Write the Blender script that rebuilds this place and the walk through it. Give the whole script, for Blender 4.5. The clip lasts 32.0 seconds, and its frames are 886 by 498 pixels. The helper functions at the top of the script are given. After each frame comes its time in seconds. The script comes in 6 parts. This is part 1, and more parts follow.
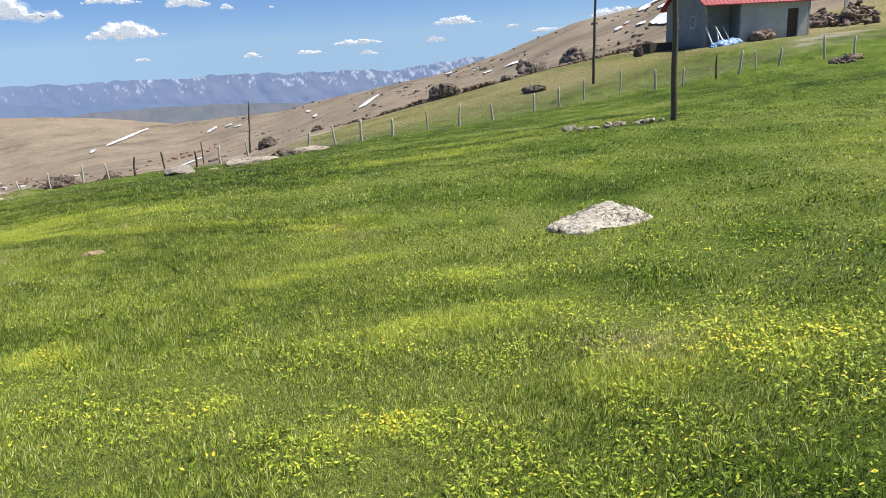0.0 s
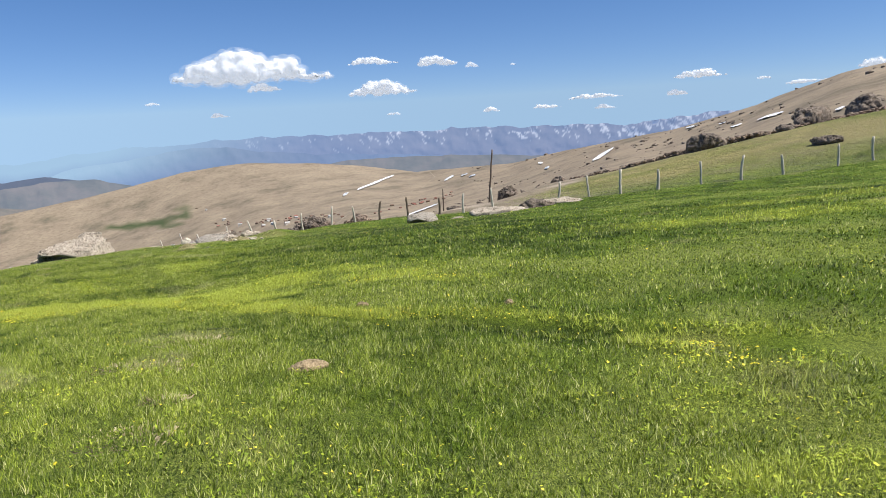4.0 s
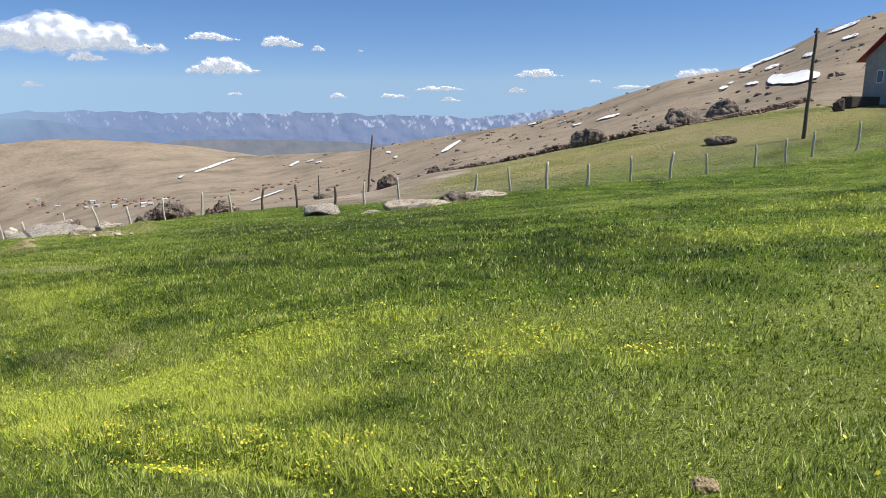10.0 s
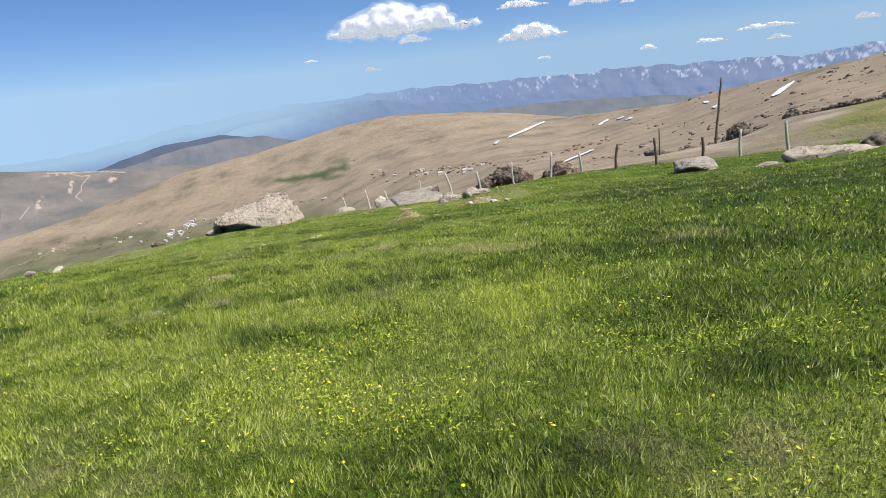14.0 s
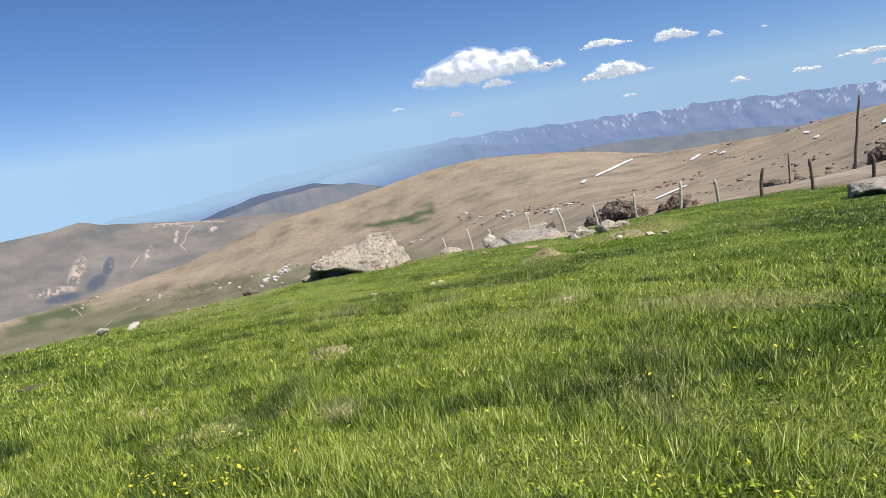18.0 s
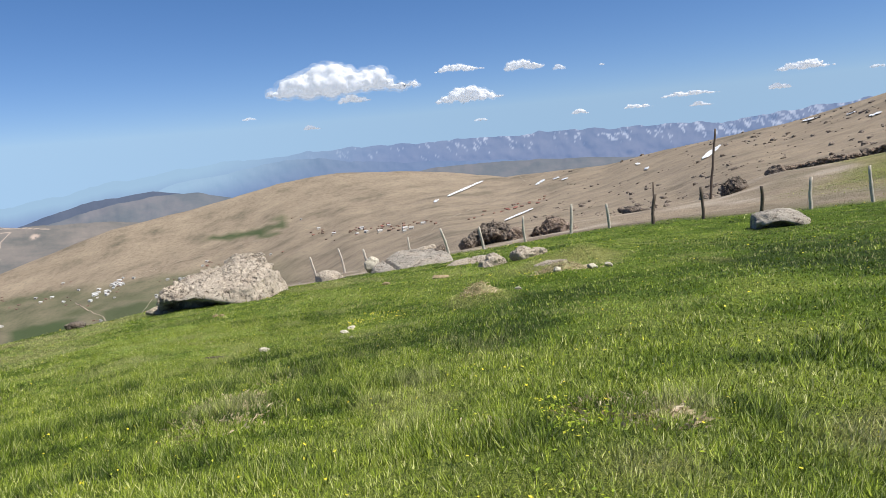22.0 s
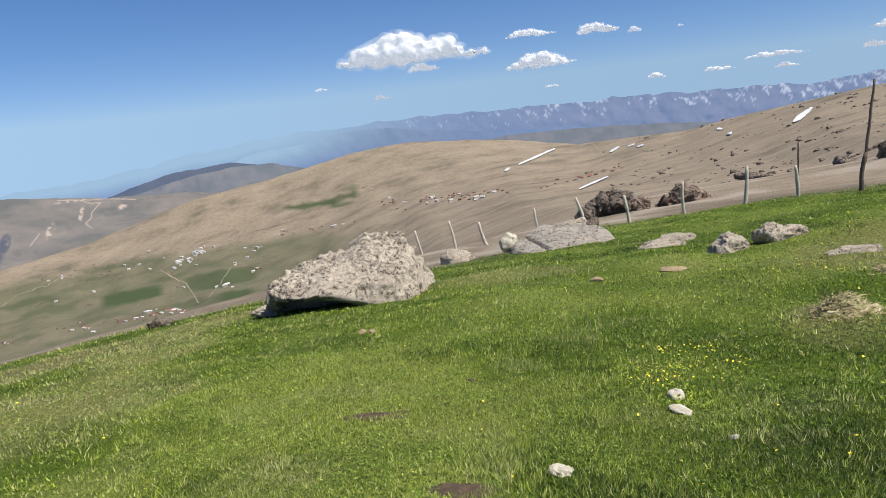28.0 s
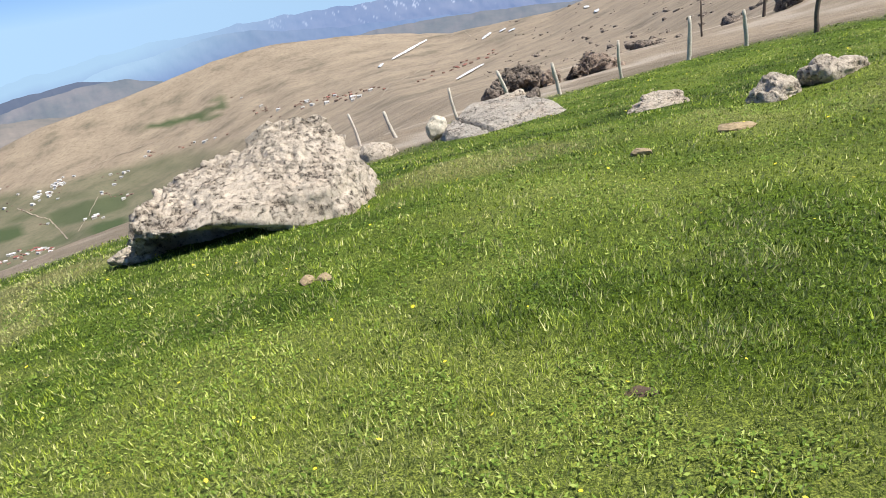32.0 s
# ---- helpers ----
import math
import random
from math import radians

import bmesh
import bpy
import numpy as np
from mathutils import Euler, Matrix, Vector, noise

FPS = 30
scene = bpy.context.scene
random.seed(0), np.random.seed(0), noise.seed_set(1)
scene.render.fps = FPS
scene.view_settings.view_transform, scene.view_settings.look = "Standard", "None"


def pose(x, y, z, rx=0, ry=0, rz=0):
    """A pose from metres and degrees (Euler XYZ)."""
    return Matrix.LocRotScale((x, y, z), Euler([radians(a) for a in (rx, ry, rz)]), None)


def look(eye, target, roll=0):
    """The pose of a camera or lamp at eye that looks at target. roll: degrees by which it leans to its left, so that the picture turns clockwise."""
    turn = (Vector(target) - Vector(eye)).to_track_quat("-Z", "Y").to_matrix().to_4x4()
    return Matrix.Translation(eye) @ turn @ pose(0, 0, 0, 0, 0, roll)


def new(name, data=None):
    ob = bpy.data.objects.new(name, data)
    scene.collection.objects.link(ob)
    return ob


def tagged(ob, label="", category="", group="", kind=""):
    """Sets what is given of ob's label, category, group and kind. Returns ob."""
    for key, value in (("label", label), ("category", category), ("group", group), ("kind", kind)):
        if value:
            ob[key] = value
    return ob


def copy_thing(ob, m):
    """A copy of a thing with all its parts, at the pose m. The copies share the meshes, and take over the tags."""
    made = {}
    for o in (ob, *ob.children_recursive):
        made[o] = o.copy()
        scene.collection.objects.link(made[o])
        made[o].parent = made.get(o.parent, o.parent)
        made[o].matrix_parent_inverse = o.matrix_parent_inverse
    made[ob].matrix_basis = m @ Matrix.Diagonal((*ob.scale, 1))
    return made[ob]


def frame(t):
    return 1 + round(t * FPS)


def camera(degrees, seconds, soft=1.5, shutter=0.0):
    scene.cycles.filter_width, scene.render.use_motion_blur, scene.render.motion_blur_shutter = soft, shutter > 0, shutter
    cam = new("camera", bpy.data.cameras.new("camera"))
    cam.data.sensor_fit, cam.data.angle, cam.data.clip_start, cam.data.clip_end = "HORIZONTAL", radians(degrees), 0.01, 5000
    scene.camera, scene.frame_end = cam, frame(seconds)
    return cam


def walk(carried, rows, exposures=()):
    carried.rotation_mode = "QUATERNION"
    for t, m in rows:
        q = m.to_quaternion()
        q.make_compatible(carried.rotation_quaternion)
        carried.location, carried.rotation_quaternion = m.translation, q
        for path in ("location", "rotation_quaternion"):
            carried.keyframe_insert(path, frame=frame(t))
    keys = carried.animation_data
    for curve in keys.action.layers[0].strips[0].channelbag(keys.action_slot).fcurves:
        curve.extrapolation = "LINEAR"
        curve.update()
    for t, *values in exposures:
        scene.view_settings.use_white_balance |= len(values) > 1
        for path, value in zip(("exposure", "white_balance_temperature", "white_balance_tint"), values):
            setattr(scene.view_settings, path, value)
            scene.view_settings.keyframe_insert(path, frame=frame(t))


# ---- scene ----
# One walk down an alpine meadow. x: right, y: ahead, z: up; the walk starts at the origin of the eye.
PATH = [  # seconds, eye x, y, z, heading, pitch, lean
    (0, -0.000, 0.000, -0.000, 22.73, -15.60, -3.45),
    (0.5, 0.050, 0.609, -0.121, 19.07, -14.60, -3.57),
    (1, 0.137, 1.237, -0.199, 14.00, -13.66, -4.17),
    (1.5, 0.192, 1.877, -0.245, 9.66, -13.42, -4.93),
    (2, 0.104, 2.456, -0.303, 7.34, -13.45, -5.22),
    (2.5, 0.074, 2.999, -0.388, 6.58, -12.75, -4.50),
    (4.5, -0.228, 5.568, -0.525, 2.88, -10.01, -3.37),
    (5, -0.290, 6.088, -0.596, 0.19, -11.59, -4.36),
    (5.5, -0.442, 6.583, -0.630, -3.15, -13.44, -4.87),
    (6, -0.726, 7.085, -0.658, -7.48, -15.58, -4.97),
    (6.5, -0.925, 7.574, -0.716, -11.55, -16.93, -4.28),
    (7, -1.226, 8.025, -0.752, -13.76, -17.95, -3.20),
    (7.5, -1.414, 8.476, -0.743, -10.86, -17.64, -2.30),
    (8, -1.644, 8.957, -0.693, -7.67, -13.15, -0.70),
    (8.5, -1.955, 9.361, -0.706, -5.46, -10.42, -2.63),
    (9, -2.149, 9.731, -0.746, -1.09, -9.35, -2.64),
    (9.5, -2.353, 10.135, -0.769, 7.26, -9.73, -1.01),
    (10, -2.550, 10.557, -0.836, 17.31, -11.60, 0.00),
    (10.5, -2.785, 11.037, -0.910, 11.42, -13.54, -1.22),
    (11, -3.074, 11.572, -0.970, 2.02, -14.97, -2.31),
    (11.5, -3.327, 12.105, -1.022, -1.64, -15.59, -3.94),
    (12, -3.584, 12.622, -1.076, -7.40, -14.52, -5.70),
    (12.5, -3.850, 13.107, -1.127, -11.64, -14.06, -6.73),
    (13, -4.097, 13.557, -1.181, -12.65, -13.93, -6.98),
    (13.5, -4.343, 13.983, -1.242, -11.50, -13.72, -6.60),
    (14, -4.588, 14.392, -1.299, -8.70, -13.52, -6.24),
    (14.5, -4.821, 14.782, -1.356, -5.54, -13.31, -5.46),
    (16.5, -5.606, 16.566, -1.770, -9.72, -12.42, -5.61),
    (17, -5.839, 16.937, -1.781, -14.17, -10.17, -5.87),
    (17.5, -6.151, 17.268, -1.830, -15.89, -9.25, -7.70),
    (18, -6.373, 17.639, -1.869, -15.51, -9.14, -8.57),
    (18.5, -6.642, 18.056, -1.874, -15.67, -8.98, -8.69),
    (19, -6.943, 18.428, -1.899, -15.77, -9.26, -8.79),
    (19.5, -7.157, 18.790, -1.920, -15.72, -9.30, -8.27),
    (20, -7.446, 19.131, -1.908, -15.83, -9.31, -7.69),
    (20.5, -7.698, 19.476, -1.884, -15.10, -8.46, -6.24),
    (21, -7.842, 19.916, -1.901, -13.29, -7.12, -5.57),
    (21.5, -8.077, 20.318, -1.981, -9.28, -8.01, -5.65),
    (22, -8.133, 20.738, -2.011, -3.03, -9.25, -5.27),
    (22.5, -8.201, 21.219, -2.040, 0.74, -9.98, -4.84),
    (23, -8.344, 21.652, -2.088, 0.30, -10.23, -4.94),
    (23.5, -8.496, 22.094, -2.189, -4.55, -10.55, -5.74),
    (24, -8.799, 22.562, -2.236, -9.73, -11.48, -6.90),
    (24.5, -9.069, 22.958, -2.239, -12.82, -12.69, -7.70),
    (26.5, -10.281, 24.415, -2.333, -15.53, -10.24, -5.37),
    (27, -10.521, 24.707, -2.310, -15.58, -7.90, -4.63),
    (27.5, -10.708, 25.098, -2.351, -13.96, -8.42, -5.08),
    (28, -10.937, 25.492, -2.411, -9.09, -11.22, -6.26),
    (28.5, -11.049, 25.905, -2.470, -5.10, -13.56, -7.06),
    (29, -11.191, 26.447, -2.532, -2.07, -15.56, -7.28),
    (29.5, -11.289, 26.862, -2.596, -0.32, -17.16, -7.11),
    (30, -11.415, 27.340, -2.735, -0.16, -19.05, -7.41),
    (30.5, -11.637, 27.740, -2.892, -1.15, -21.08, -8.27),
    (31, -11.805, 28.186, -3.010, -3.43, -23.91, -10.08),
    (31.5, -12.074, 28.611, -3.169, -2.70, -21.56, -10.67),
    (32, -12.359, 29.100, -3.249, -0.81, -20.75, -10.34),
]
cam = camera(65.41, 32.0, soft=0.85)


def facing(heading, pitch):
    a, b = radians(heading), radians(pitch)
    return Vector((math.sin(a) * math.cos(b), math.cos(a) * math.cos(b), math.sin(b)))


walk(cam, [(t, look(Vector((x, y, z)), Vector((x, y, z)) + facing(h, p), lean)) for t, x, y, z, h, p, lean in PATH],
     exposures=[(0.0, 0.46), (5.0, 0.40), (7.0, 0.44), (9.0, 0.37), (10.0, 0.40), (17.0, 0.40), (21.0, 0.35), (23.0, 0.32), (27.0, 0.22), (28.0, 0.28), (29.0, 0.38), (30.0, 0.52), (32.0, 0.66)])

# ---- world and sun ----
SUN_HEADING, SUN_HEIGHT = 112.0, 58.0
world = bpy.data.worlds.new("world")
scene.world = world
world.use_nodes = True
wn, wl = world.node_tree.nodes, world.node_tree.links
sky = wn.new("ShaderNodeTexSky")
sky.sky_type = "NISHITA"
sky.sun_disc = False
sky.sun_elevation = radians(SUN_HEIGHT)
sky.sun_rotation = radians(SUN_HEADING)
sky.altitude = 2200
sky.air_density, sky.dust_density, sky.ozone_density = 0.8, 0.2, 4.0
wn["Background"].inputs["Strength"].default_value = 0.086
tint = wn.new("ShaderNodeMix")
tint.data_type, tint.blend_type = "RGBA", "MULTIPLY"
tint.inputs[0].default_value = 1.0
up = wn.new("ShaderNodeSeparateXYZ")
toward = wn.new("ShaderNodeTexCoord").outputs["Generated"]
wl.new(toward, up.inputs[0])
above = wn.new("ShaderNodeVectorMath")  # the air goes on below the level line, down to the far valley
above.operation = "MAXIMUM"
above.inputs[1].default_value = (-9, -9, 0.035)
wl.new(toward, above.inputs[0])
wl.new(above.outputs[0], sky.inputs["Vector"])
air_tint = wn.new("ShaderNodeValToRGB")  # bluer air towards the horizon
air_tint.color_ramp.elements[0].position, air_tint.color_ramp.elements[0].color = 0.03, (0.75, 0.80, 0.93, 1)
air_tint.color_ramp.elements[1].position, air_tint.color_ramp.elements[1].color = 0.2, (0.70, 0.90, 1.08, 1)
wl.new(up.outputs[2], air_tint.inputs["Fac"])
wl.new(air_tint.outputs[0], tint.inputs[7])
wl.new(sky.outputs[0], tint.inputs[6])
wl.new(tint.outputs[2], wn["Background"].inputs["Color"])
sun_data = bpy.data.lights.new("sun", "SUN")
sun_data.energy, sun_data.angle, sun_data.color = 5.0, radians(0.53), (1.0, 0.95, 0.87)
sun = new("sun", sun_data)
sun.matrix_world = look(facing(SUN_HEADING, SUN_HEIGHT) * 50, Vector((0, 0, 0)))


# ---- noise and shapes in numpy ----
def hash01(ix, iy, seed):
    v = np.sin(ix * 127.1 + iy * 311.7 + seed * 74.7) * 43758.5453
    return v - np.floor(v)


def vnoise(x, y, seed=0):
    """Smooth noise from 0 to 1."""
    x, y = np.asarray(x, float), np.asarray(y, float)
    ix, iy = np.floor(x), np.floor(y)
    fx, fy = x - ix, y - iy
    fx, fy = fx * fx * (3 - 2 * fx), fy * fy * (3 - 2 * fy)
    a, b = hash01(ix, iy, seed), hash01(ix + 1, iy, seed)
    c, d = hash01(ix, iy + 1, seed), hash01(ix + 1, iy + 1, seed)
    return (a * (1 - fx) + b * fx) * (1 - fy) + (c * (1 - fx) + d * fx) * fy


def fnoise(x, y, seed=0, octaves=4):
    total, amp, norm = 0.0, 1.0, 0.0
    for k in range(octaves):
        total = total + amp * vnoise(x * 2 ** k, y * 2 ** k, seed + 17 * k)
        norm += amp
        amp *= 0.5
    return total / norm


def smooth(a, b, v):
    s = np.clip((np.asarray(v, float) - a) / (b - a), 0, 1)
    return s * s * (3 - 2 * s)


# ---- the lie of the land ----
MID = (-5.0, 15.0, -1.3)
SWELL = (-3.223, -2.632, 0.341, -0.543, 0.957, -0.351, -0.206, 0.866, 0.041, 1.221, 0.106, -0.261, 0.471, 0.096, -0.536)
SWELLS = (  # small rises and hollows: x, y, reach, height
    (1.2, 7.7, 4, -0.19),
    (-0.9, 10.3, 4, 0.25),
    (-2.3, 13.9, 4, -0.05),
    (5.9, 7.8, 4, -0.26),
    (18.3, 20.6, 7, 0.22),
    (10, 46.1, 7, 0.04),
    (25.6, 40.4, 7, -0.08),
    (1.8, 43.5, 6, -0.36),
    (-6.7, 32.9, 5, -0.11),
    (-17.4, 29.7, 6, 0.02),
    (-11.2, 29.4, 4, -0.05),
    (-8.5, 20.9, 4, 0.01),
    (-7.6, 24.3, 4, 0.14),
    (-13.9, 37.6, 4.5, 0.14),
    (-9.2, 31.8, 2.6, -0.10),
    (-11.5, 46.6, 4, 0.10),
    (-7.4, 38.2, 5, 0.08),
    (-7.6, 15.4, 4, -0.19),
    (-10.4, 45.3, 6, -0.2),
    (-4, 51.7, 6, 0.05),
    (-1.3, 47.9, 6, 0.22),
    (-0.4, 13.7, 1.3, 0.12),
    (-5.6, 37.95, 1.0, 0.30),
    (-8.2, 32.4, 0.5, 0.13),
    (-6.55, 34.2, 0.6, 0.13),
    (-11.6, 37.9, 1.2, 0.06),
)
POWERS = [(i, n - i) for n in range(5) for i in range(n + 1)]


def meadow_height(x, y):
    u, v = np.clip(x, -60, 60) / 30, (np.clip(y, -25, 95) - 20) / 30
    z = sum(c * u ** i * v ** j for c, (i, j) in zip(SWELL, POWERS))
    for sx, sy, sr, rise in SWELLS:
        z = z + rise * np.exp(-((x - sx) ** 2 + (y - sy) ** 2) / sr ** 2)
    cut = np.exp(-((y - ditch_line(x)) / 0.22) ** 2) * smooth(-4.0, -3.2, x) * (1 - smooth(3, 6, x))
    return z - 0.11 * cut


CREST_AZ = (-75, -60, -45, -36, -28.5, -23, -16, -11, -6, -2.5, 2.5, 10.5, 14.2, 24.3, 29.6, 35.4, 41, 43, 45.7, 48.6, 62, 80)
CREST_EL = (-9, -9, -8.4, -7.2, -5, -4.4, -2.85, -2.42, -2.62, -3.0, -3.7, -3.3, -2.5, -0.8, 0.25, 2.1, 3.05, 3.95, 5.3, 6.25, 9, 9)
FOOT_AZ = (-75, -45, -30, -20, -10, -3, 3, 10, 15, 19, 25, 33, 41, 48, 60, 80)
FOOT_EL = (-17, -17.5, -17.5, -15.5, -10.6, -8.5, -8, -7.3, -6.6, -5.0, -4.2, -2.8, -1.0, 0.3, 0.9, 1.3)
FOOT_R = 80.0


def far_tilt(az):
    """Fits the far land to the camera's view: a little higher towards the valley and lower towards the hill than the
    tables give.
    """
    return np.interp(az, (-60, -23, 0, 8, 18, 23, 27, 31), (0.52, 0.47, 0.04, -0.13, -0.38, -0.45, -0.3, 0.0))


def crest_range(az):
    return np.interp(az, (-40, 0, 8, 16, 26, 36, 48, 70), (2150, 2000, 1600, 1150, 800, 560, 440, 400))


def slope_power(az):
    return np.interp(az, (-45, -25, -8, 4, 16, 40), (5.0, 5.0, 4.6, 3.6, 1.8, 1.2))


def far_height(az, r):
    foot, crest, rc, p = np.interp(az, FOOT_AZ, FOOT_EL) + 0.6 * far_tilt(az), np.interp(az, CREST_AZ, CREST_EL) + far_tilt(az), crest_range(az), slope_power(az)
    s = np.clip(np.log(np.maximum(r, FOOT_R) / FOOT_R) / np.log(rc / FOOT_R), 0, 1)
    el = foot + (crest - foot) * s ** p
    past = np.clip((r - rc) / 700, 0, 1)
    el = el - 4.5 * past * past * (3 - 2 * past) - np.where(r > rc, 0.6 * np.minimum((r - rc) / 200, 1), 0)
    z = MID[2] + r * np.tan(np.radians(el))
    rough = (fnoise(az * 0.55 + 40, np.log(r) * 9, 5, 5) - 0.5) * r * 0.007 * (1 - np.clip(np.abs(np.log(r / rc)) < 0.12, 0, 1) * 0.75)
    return z + rough * smooth(80, 220, r)


def height(x, y):
    """The ground under (x, y)."""
    x, y = np.asarray(x, float), np.asarray(y, float)
    dx, dy = x - MID[0], y - MID[1]
    r = np.hypot(dx, dy) + 1e-6
    az = np.degrees(np.arctan2(dx, dy))
    back = smooth(75, 110, np.abs(az))
    near = meadow_height(x, y)
    near = near + 0.22 * (fnoise(x * 0.23, y * 0.23, 3, 3) - 0.5) + 0.10 * (fnoise(x * 0.9, y * 0.9, 8, 2) - 0.5)
    far = far_height(np.clip(az, -75, 75), r)
    far = far * (1 - back) + back * (MID[2] - 0.06 * r + 25 * (fnoise(x / 300, y / 300, 2, 3) - 0.5) * smooth(60, 400, r))
    k = smooth(44, 78, r)
    return near * (1 - k) + far * k


def ground(x, y):
    return float(height(x, y))


FENCE_LINE = ((75, 40), (53, 39.2), (45, 39.4), (36, 39.2), (29, 40.6), (24.4, 41.0), (18, 39.8), (12.2, 41.2), (9.5, 43.8), (4.5, 47.2), (1.0, 48.7), (-4.1, 50.9), (-7.9, 52.3), (-11.5, 53.4))
RIM_LINE = ((-11.5, 53.4), (-11.2, 48), (-12.4, 45), (-14.5, 43), (-18, 41), (-24, 37), (-33, 30), (-50, 17), (-70, -5))


def meadow_mask(x, y):
    """1 on the green meadow, 0 outside its fence and rim."""
    fx, fy = zip(*reversed(FENCE_LINE))
    rx, ry = zip(*reversed(RIM_LINE))
    wob = (fnoise(x * 0.3, y * 0.3, 21, 3) - 0.5) * 3.0
    top = np.where(x > fx[0], np.interp(x, fx, fy), np.interp(x, rx, ry))
    inside = smooth(-2.2, 1.0, top - y + wob)
    upper = smooth(6, 16, x) * (1 - smooth(-3, 3, y - np.interp(x, (10, 18, 25, 30, 40, 80), (60, 68, 92, 76, 70, 76)) + wob)) * (0.55 + 0.6 * fnoise(x * 0.12, y * 0.2, 25, 4))
    return np.maximum(inside, np.where(y > top, upper, 0)) * (1 - 0.85 * patches(x, y, YARD, 95, 0.1))


FIELDS = (  # green plots in the valley: heading and height from the rise, half width, half height, depth of green
    (-37.5, -9.9, 1.6, 0.16, 0.7), (-43.0, -11.3, 1.8, 0.2, 0.7), (-36.2, -12.3, 2.4, 0.22, 0.7), (-31.5, -10.3, 1.5, 0.22, 0.8), (-28.2, -9.9, 1.6, 0.2, 0.7), (-40.5, -9.2, 1.4, 0.14, 0.7), (-34.04, -11.2, 2.6, 0.55, 1.0), (-45.56, -8.49, 2.4, 0.45, 0.9), (-41.49, -10.13, 3.0, 0.3, 0.85), (-34.26, -8.74, 3.4, 0.28, 0.7), (-27.48, -11.08, 3.4, 0.75, 0.9), (-26.49, -12.63, 1.8, 0.5, 1.0),
    (-39.85, -10.97, 2.4, 0.3, 0.8), (-30.52, -12.56, 2.2, 0.35, 0.8), (-47.66, -9.04, 1.5, 0.5, 0.8), (-19.33, -6.27, 2.7, 0.24, 1.0), (-16.4, -5.9, 0.8, 0.2, 0.9), (-17.2, -6.6, 1.0, 0.16, 0.8), (-16.2, -5.35, 0.9, 0.22, 0.6))
YARD = ((56.0, 44.5, 4.5, 1.8), (62.0, 47.0, 4.0, 2.2), (51.0, 42.0, 2.2, 0.8))  # trodden earth by the house
LUSH = (  # bright yellow-green growth, some of it backlight painted in: x, y, half width, half depth
    (-6.7, 16.3, 1.7, 0.7), (-5.3, 16.5, 1.4, 0.55), (-3.4, 16.1, 1.2, 0.6), (-2.5, 16.5, 1.0, 0.5), (-2.4, 15.3, 0.8, 0.5), (-3.8, 15.4, 0.6, 0.35), (-2.3, 14.4, 0.6, 0.4), (0.6, 15.0, 0.7, 0.3), (-0.4, 15.6, 0.7, 0.3),
    (-1.1, 17.2, 0.9, 0.3), (2.5, 10.7, 0.9, 0.5), (3.5, 3.2, 1.0, 0.6), (4.2, 3.0, 0.7, 0.45), (2.8, 3.2, 0.6, 0.4), (1.1, 7.6, 0.4, 0.3), (2.6, 10.05, 0.6, 0.3), (0.0, 4.2, 0.3, 0.25), (1.0, 3.35, 0.4, 0.25), (-1.05, 6.06, 0.4, 0.25),
    (2.2, 8.2, 0.8, 0.25), (3.4, 6.7, 0.6, 0.25), (2.2, 5.0, 1.2, 0.4), (16.0, 25.0, 7.0, 1.6), (8.0, 21.0, 5.0, 1.2), (-4.6, 21.2, 0.7, 1.2), (-5.7, 15.9, 0.7, 0.4), (-2.75, 14.75, 0.5, 0.3), (-1.85, 17.1, 1.0, 0.35), (-0.5, 16.0, 1.1, 0.4))
BUTTER = (  # thick yellow flowers
    (3.5, 3.2, 0.8, 0.4), (4.2, 3.0, 0.5, 0.3), (2.8, 3.2, 0.35, 0.3), (1.1, 7.6, 0.3, 0.2), (2.6, 10.05, 0.5, 0.25), (0.0, 4.2, 0.2, 0.15), (1.0, 3.35, 0.25, 0.15), (-1.05, 6.06, 0.3, 0.15), (-3.8, 15.4, 0.45, 0.25), (-2.3, 14.4, 0.5, 0.3),
    (-2.85, 14.4, 0.3, 0.25), (0.6, 15.0, 0.6, 0.22), (-0.4, 15.6, 0.5, 0.25), (2.6, 10.5, 0.5, 0.3), (-6.6, 16.6, 0.9, 0.3), (-6.4, 15.4, 0.8, 0.3), (-4.9, 15.9, 0.8, 0.3), (-9.6, 31.95, 0.6, 0.3), (-3.45, 15.15, 0.5, 0.2), (-2.75, 14.74, 0.5, 0.22), (-5.74, 15.88, 0.6, 0.3), (-0.3, 15.8, 0.6, 0.25), (-10.0, 30.95, 0.45, 0.3), (-9.55, 31.15, 0.35, 0.25), (-7.45, 35.2, 0.7, 0.35), (-7.2, 33.7, 0.5, 0.25), (-8.5, 20.4, 0.5, 0.25))
FLECKS = ((-1.5, 17.3, 2.2, 0.9), (0.2, 16.2, 1.6, 0.8), (-3.4, 15.9, 1.5, 0.8), (-6.2, 18.4, 1.6, 0.8), (-9.90, 31.65, 0.6, 0.5), (-10.08, 30.55, 0.6, 0.5), (-9.82, 30.96, 0.7, 0.5), (-7.73, 24.69, 0.6, 0.5), (-8.11, 26.23, 0.5, 0.3), (-6.54, 19.64, 1.4, 0.7), (-4.07, 20.78, 0.9, 1.6), (-3.0, 19.3, 1.6, 0.8), (-6.17, 19.94, 0.8, 0.4), (-0.6, 17.3, 2.0, 0.6))
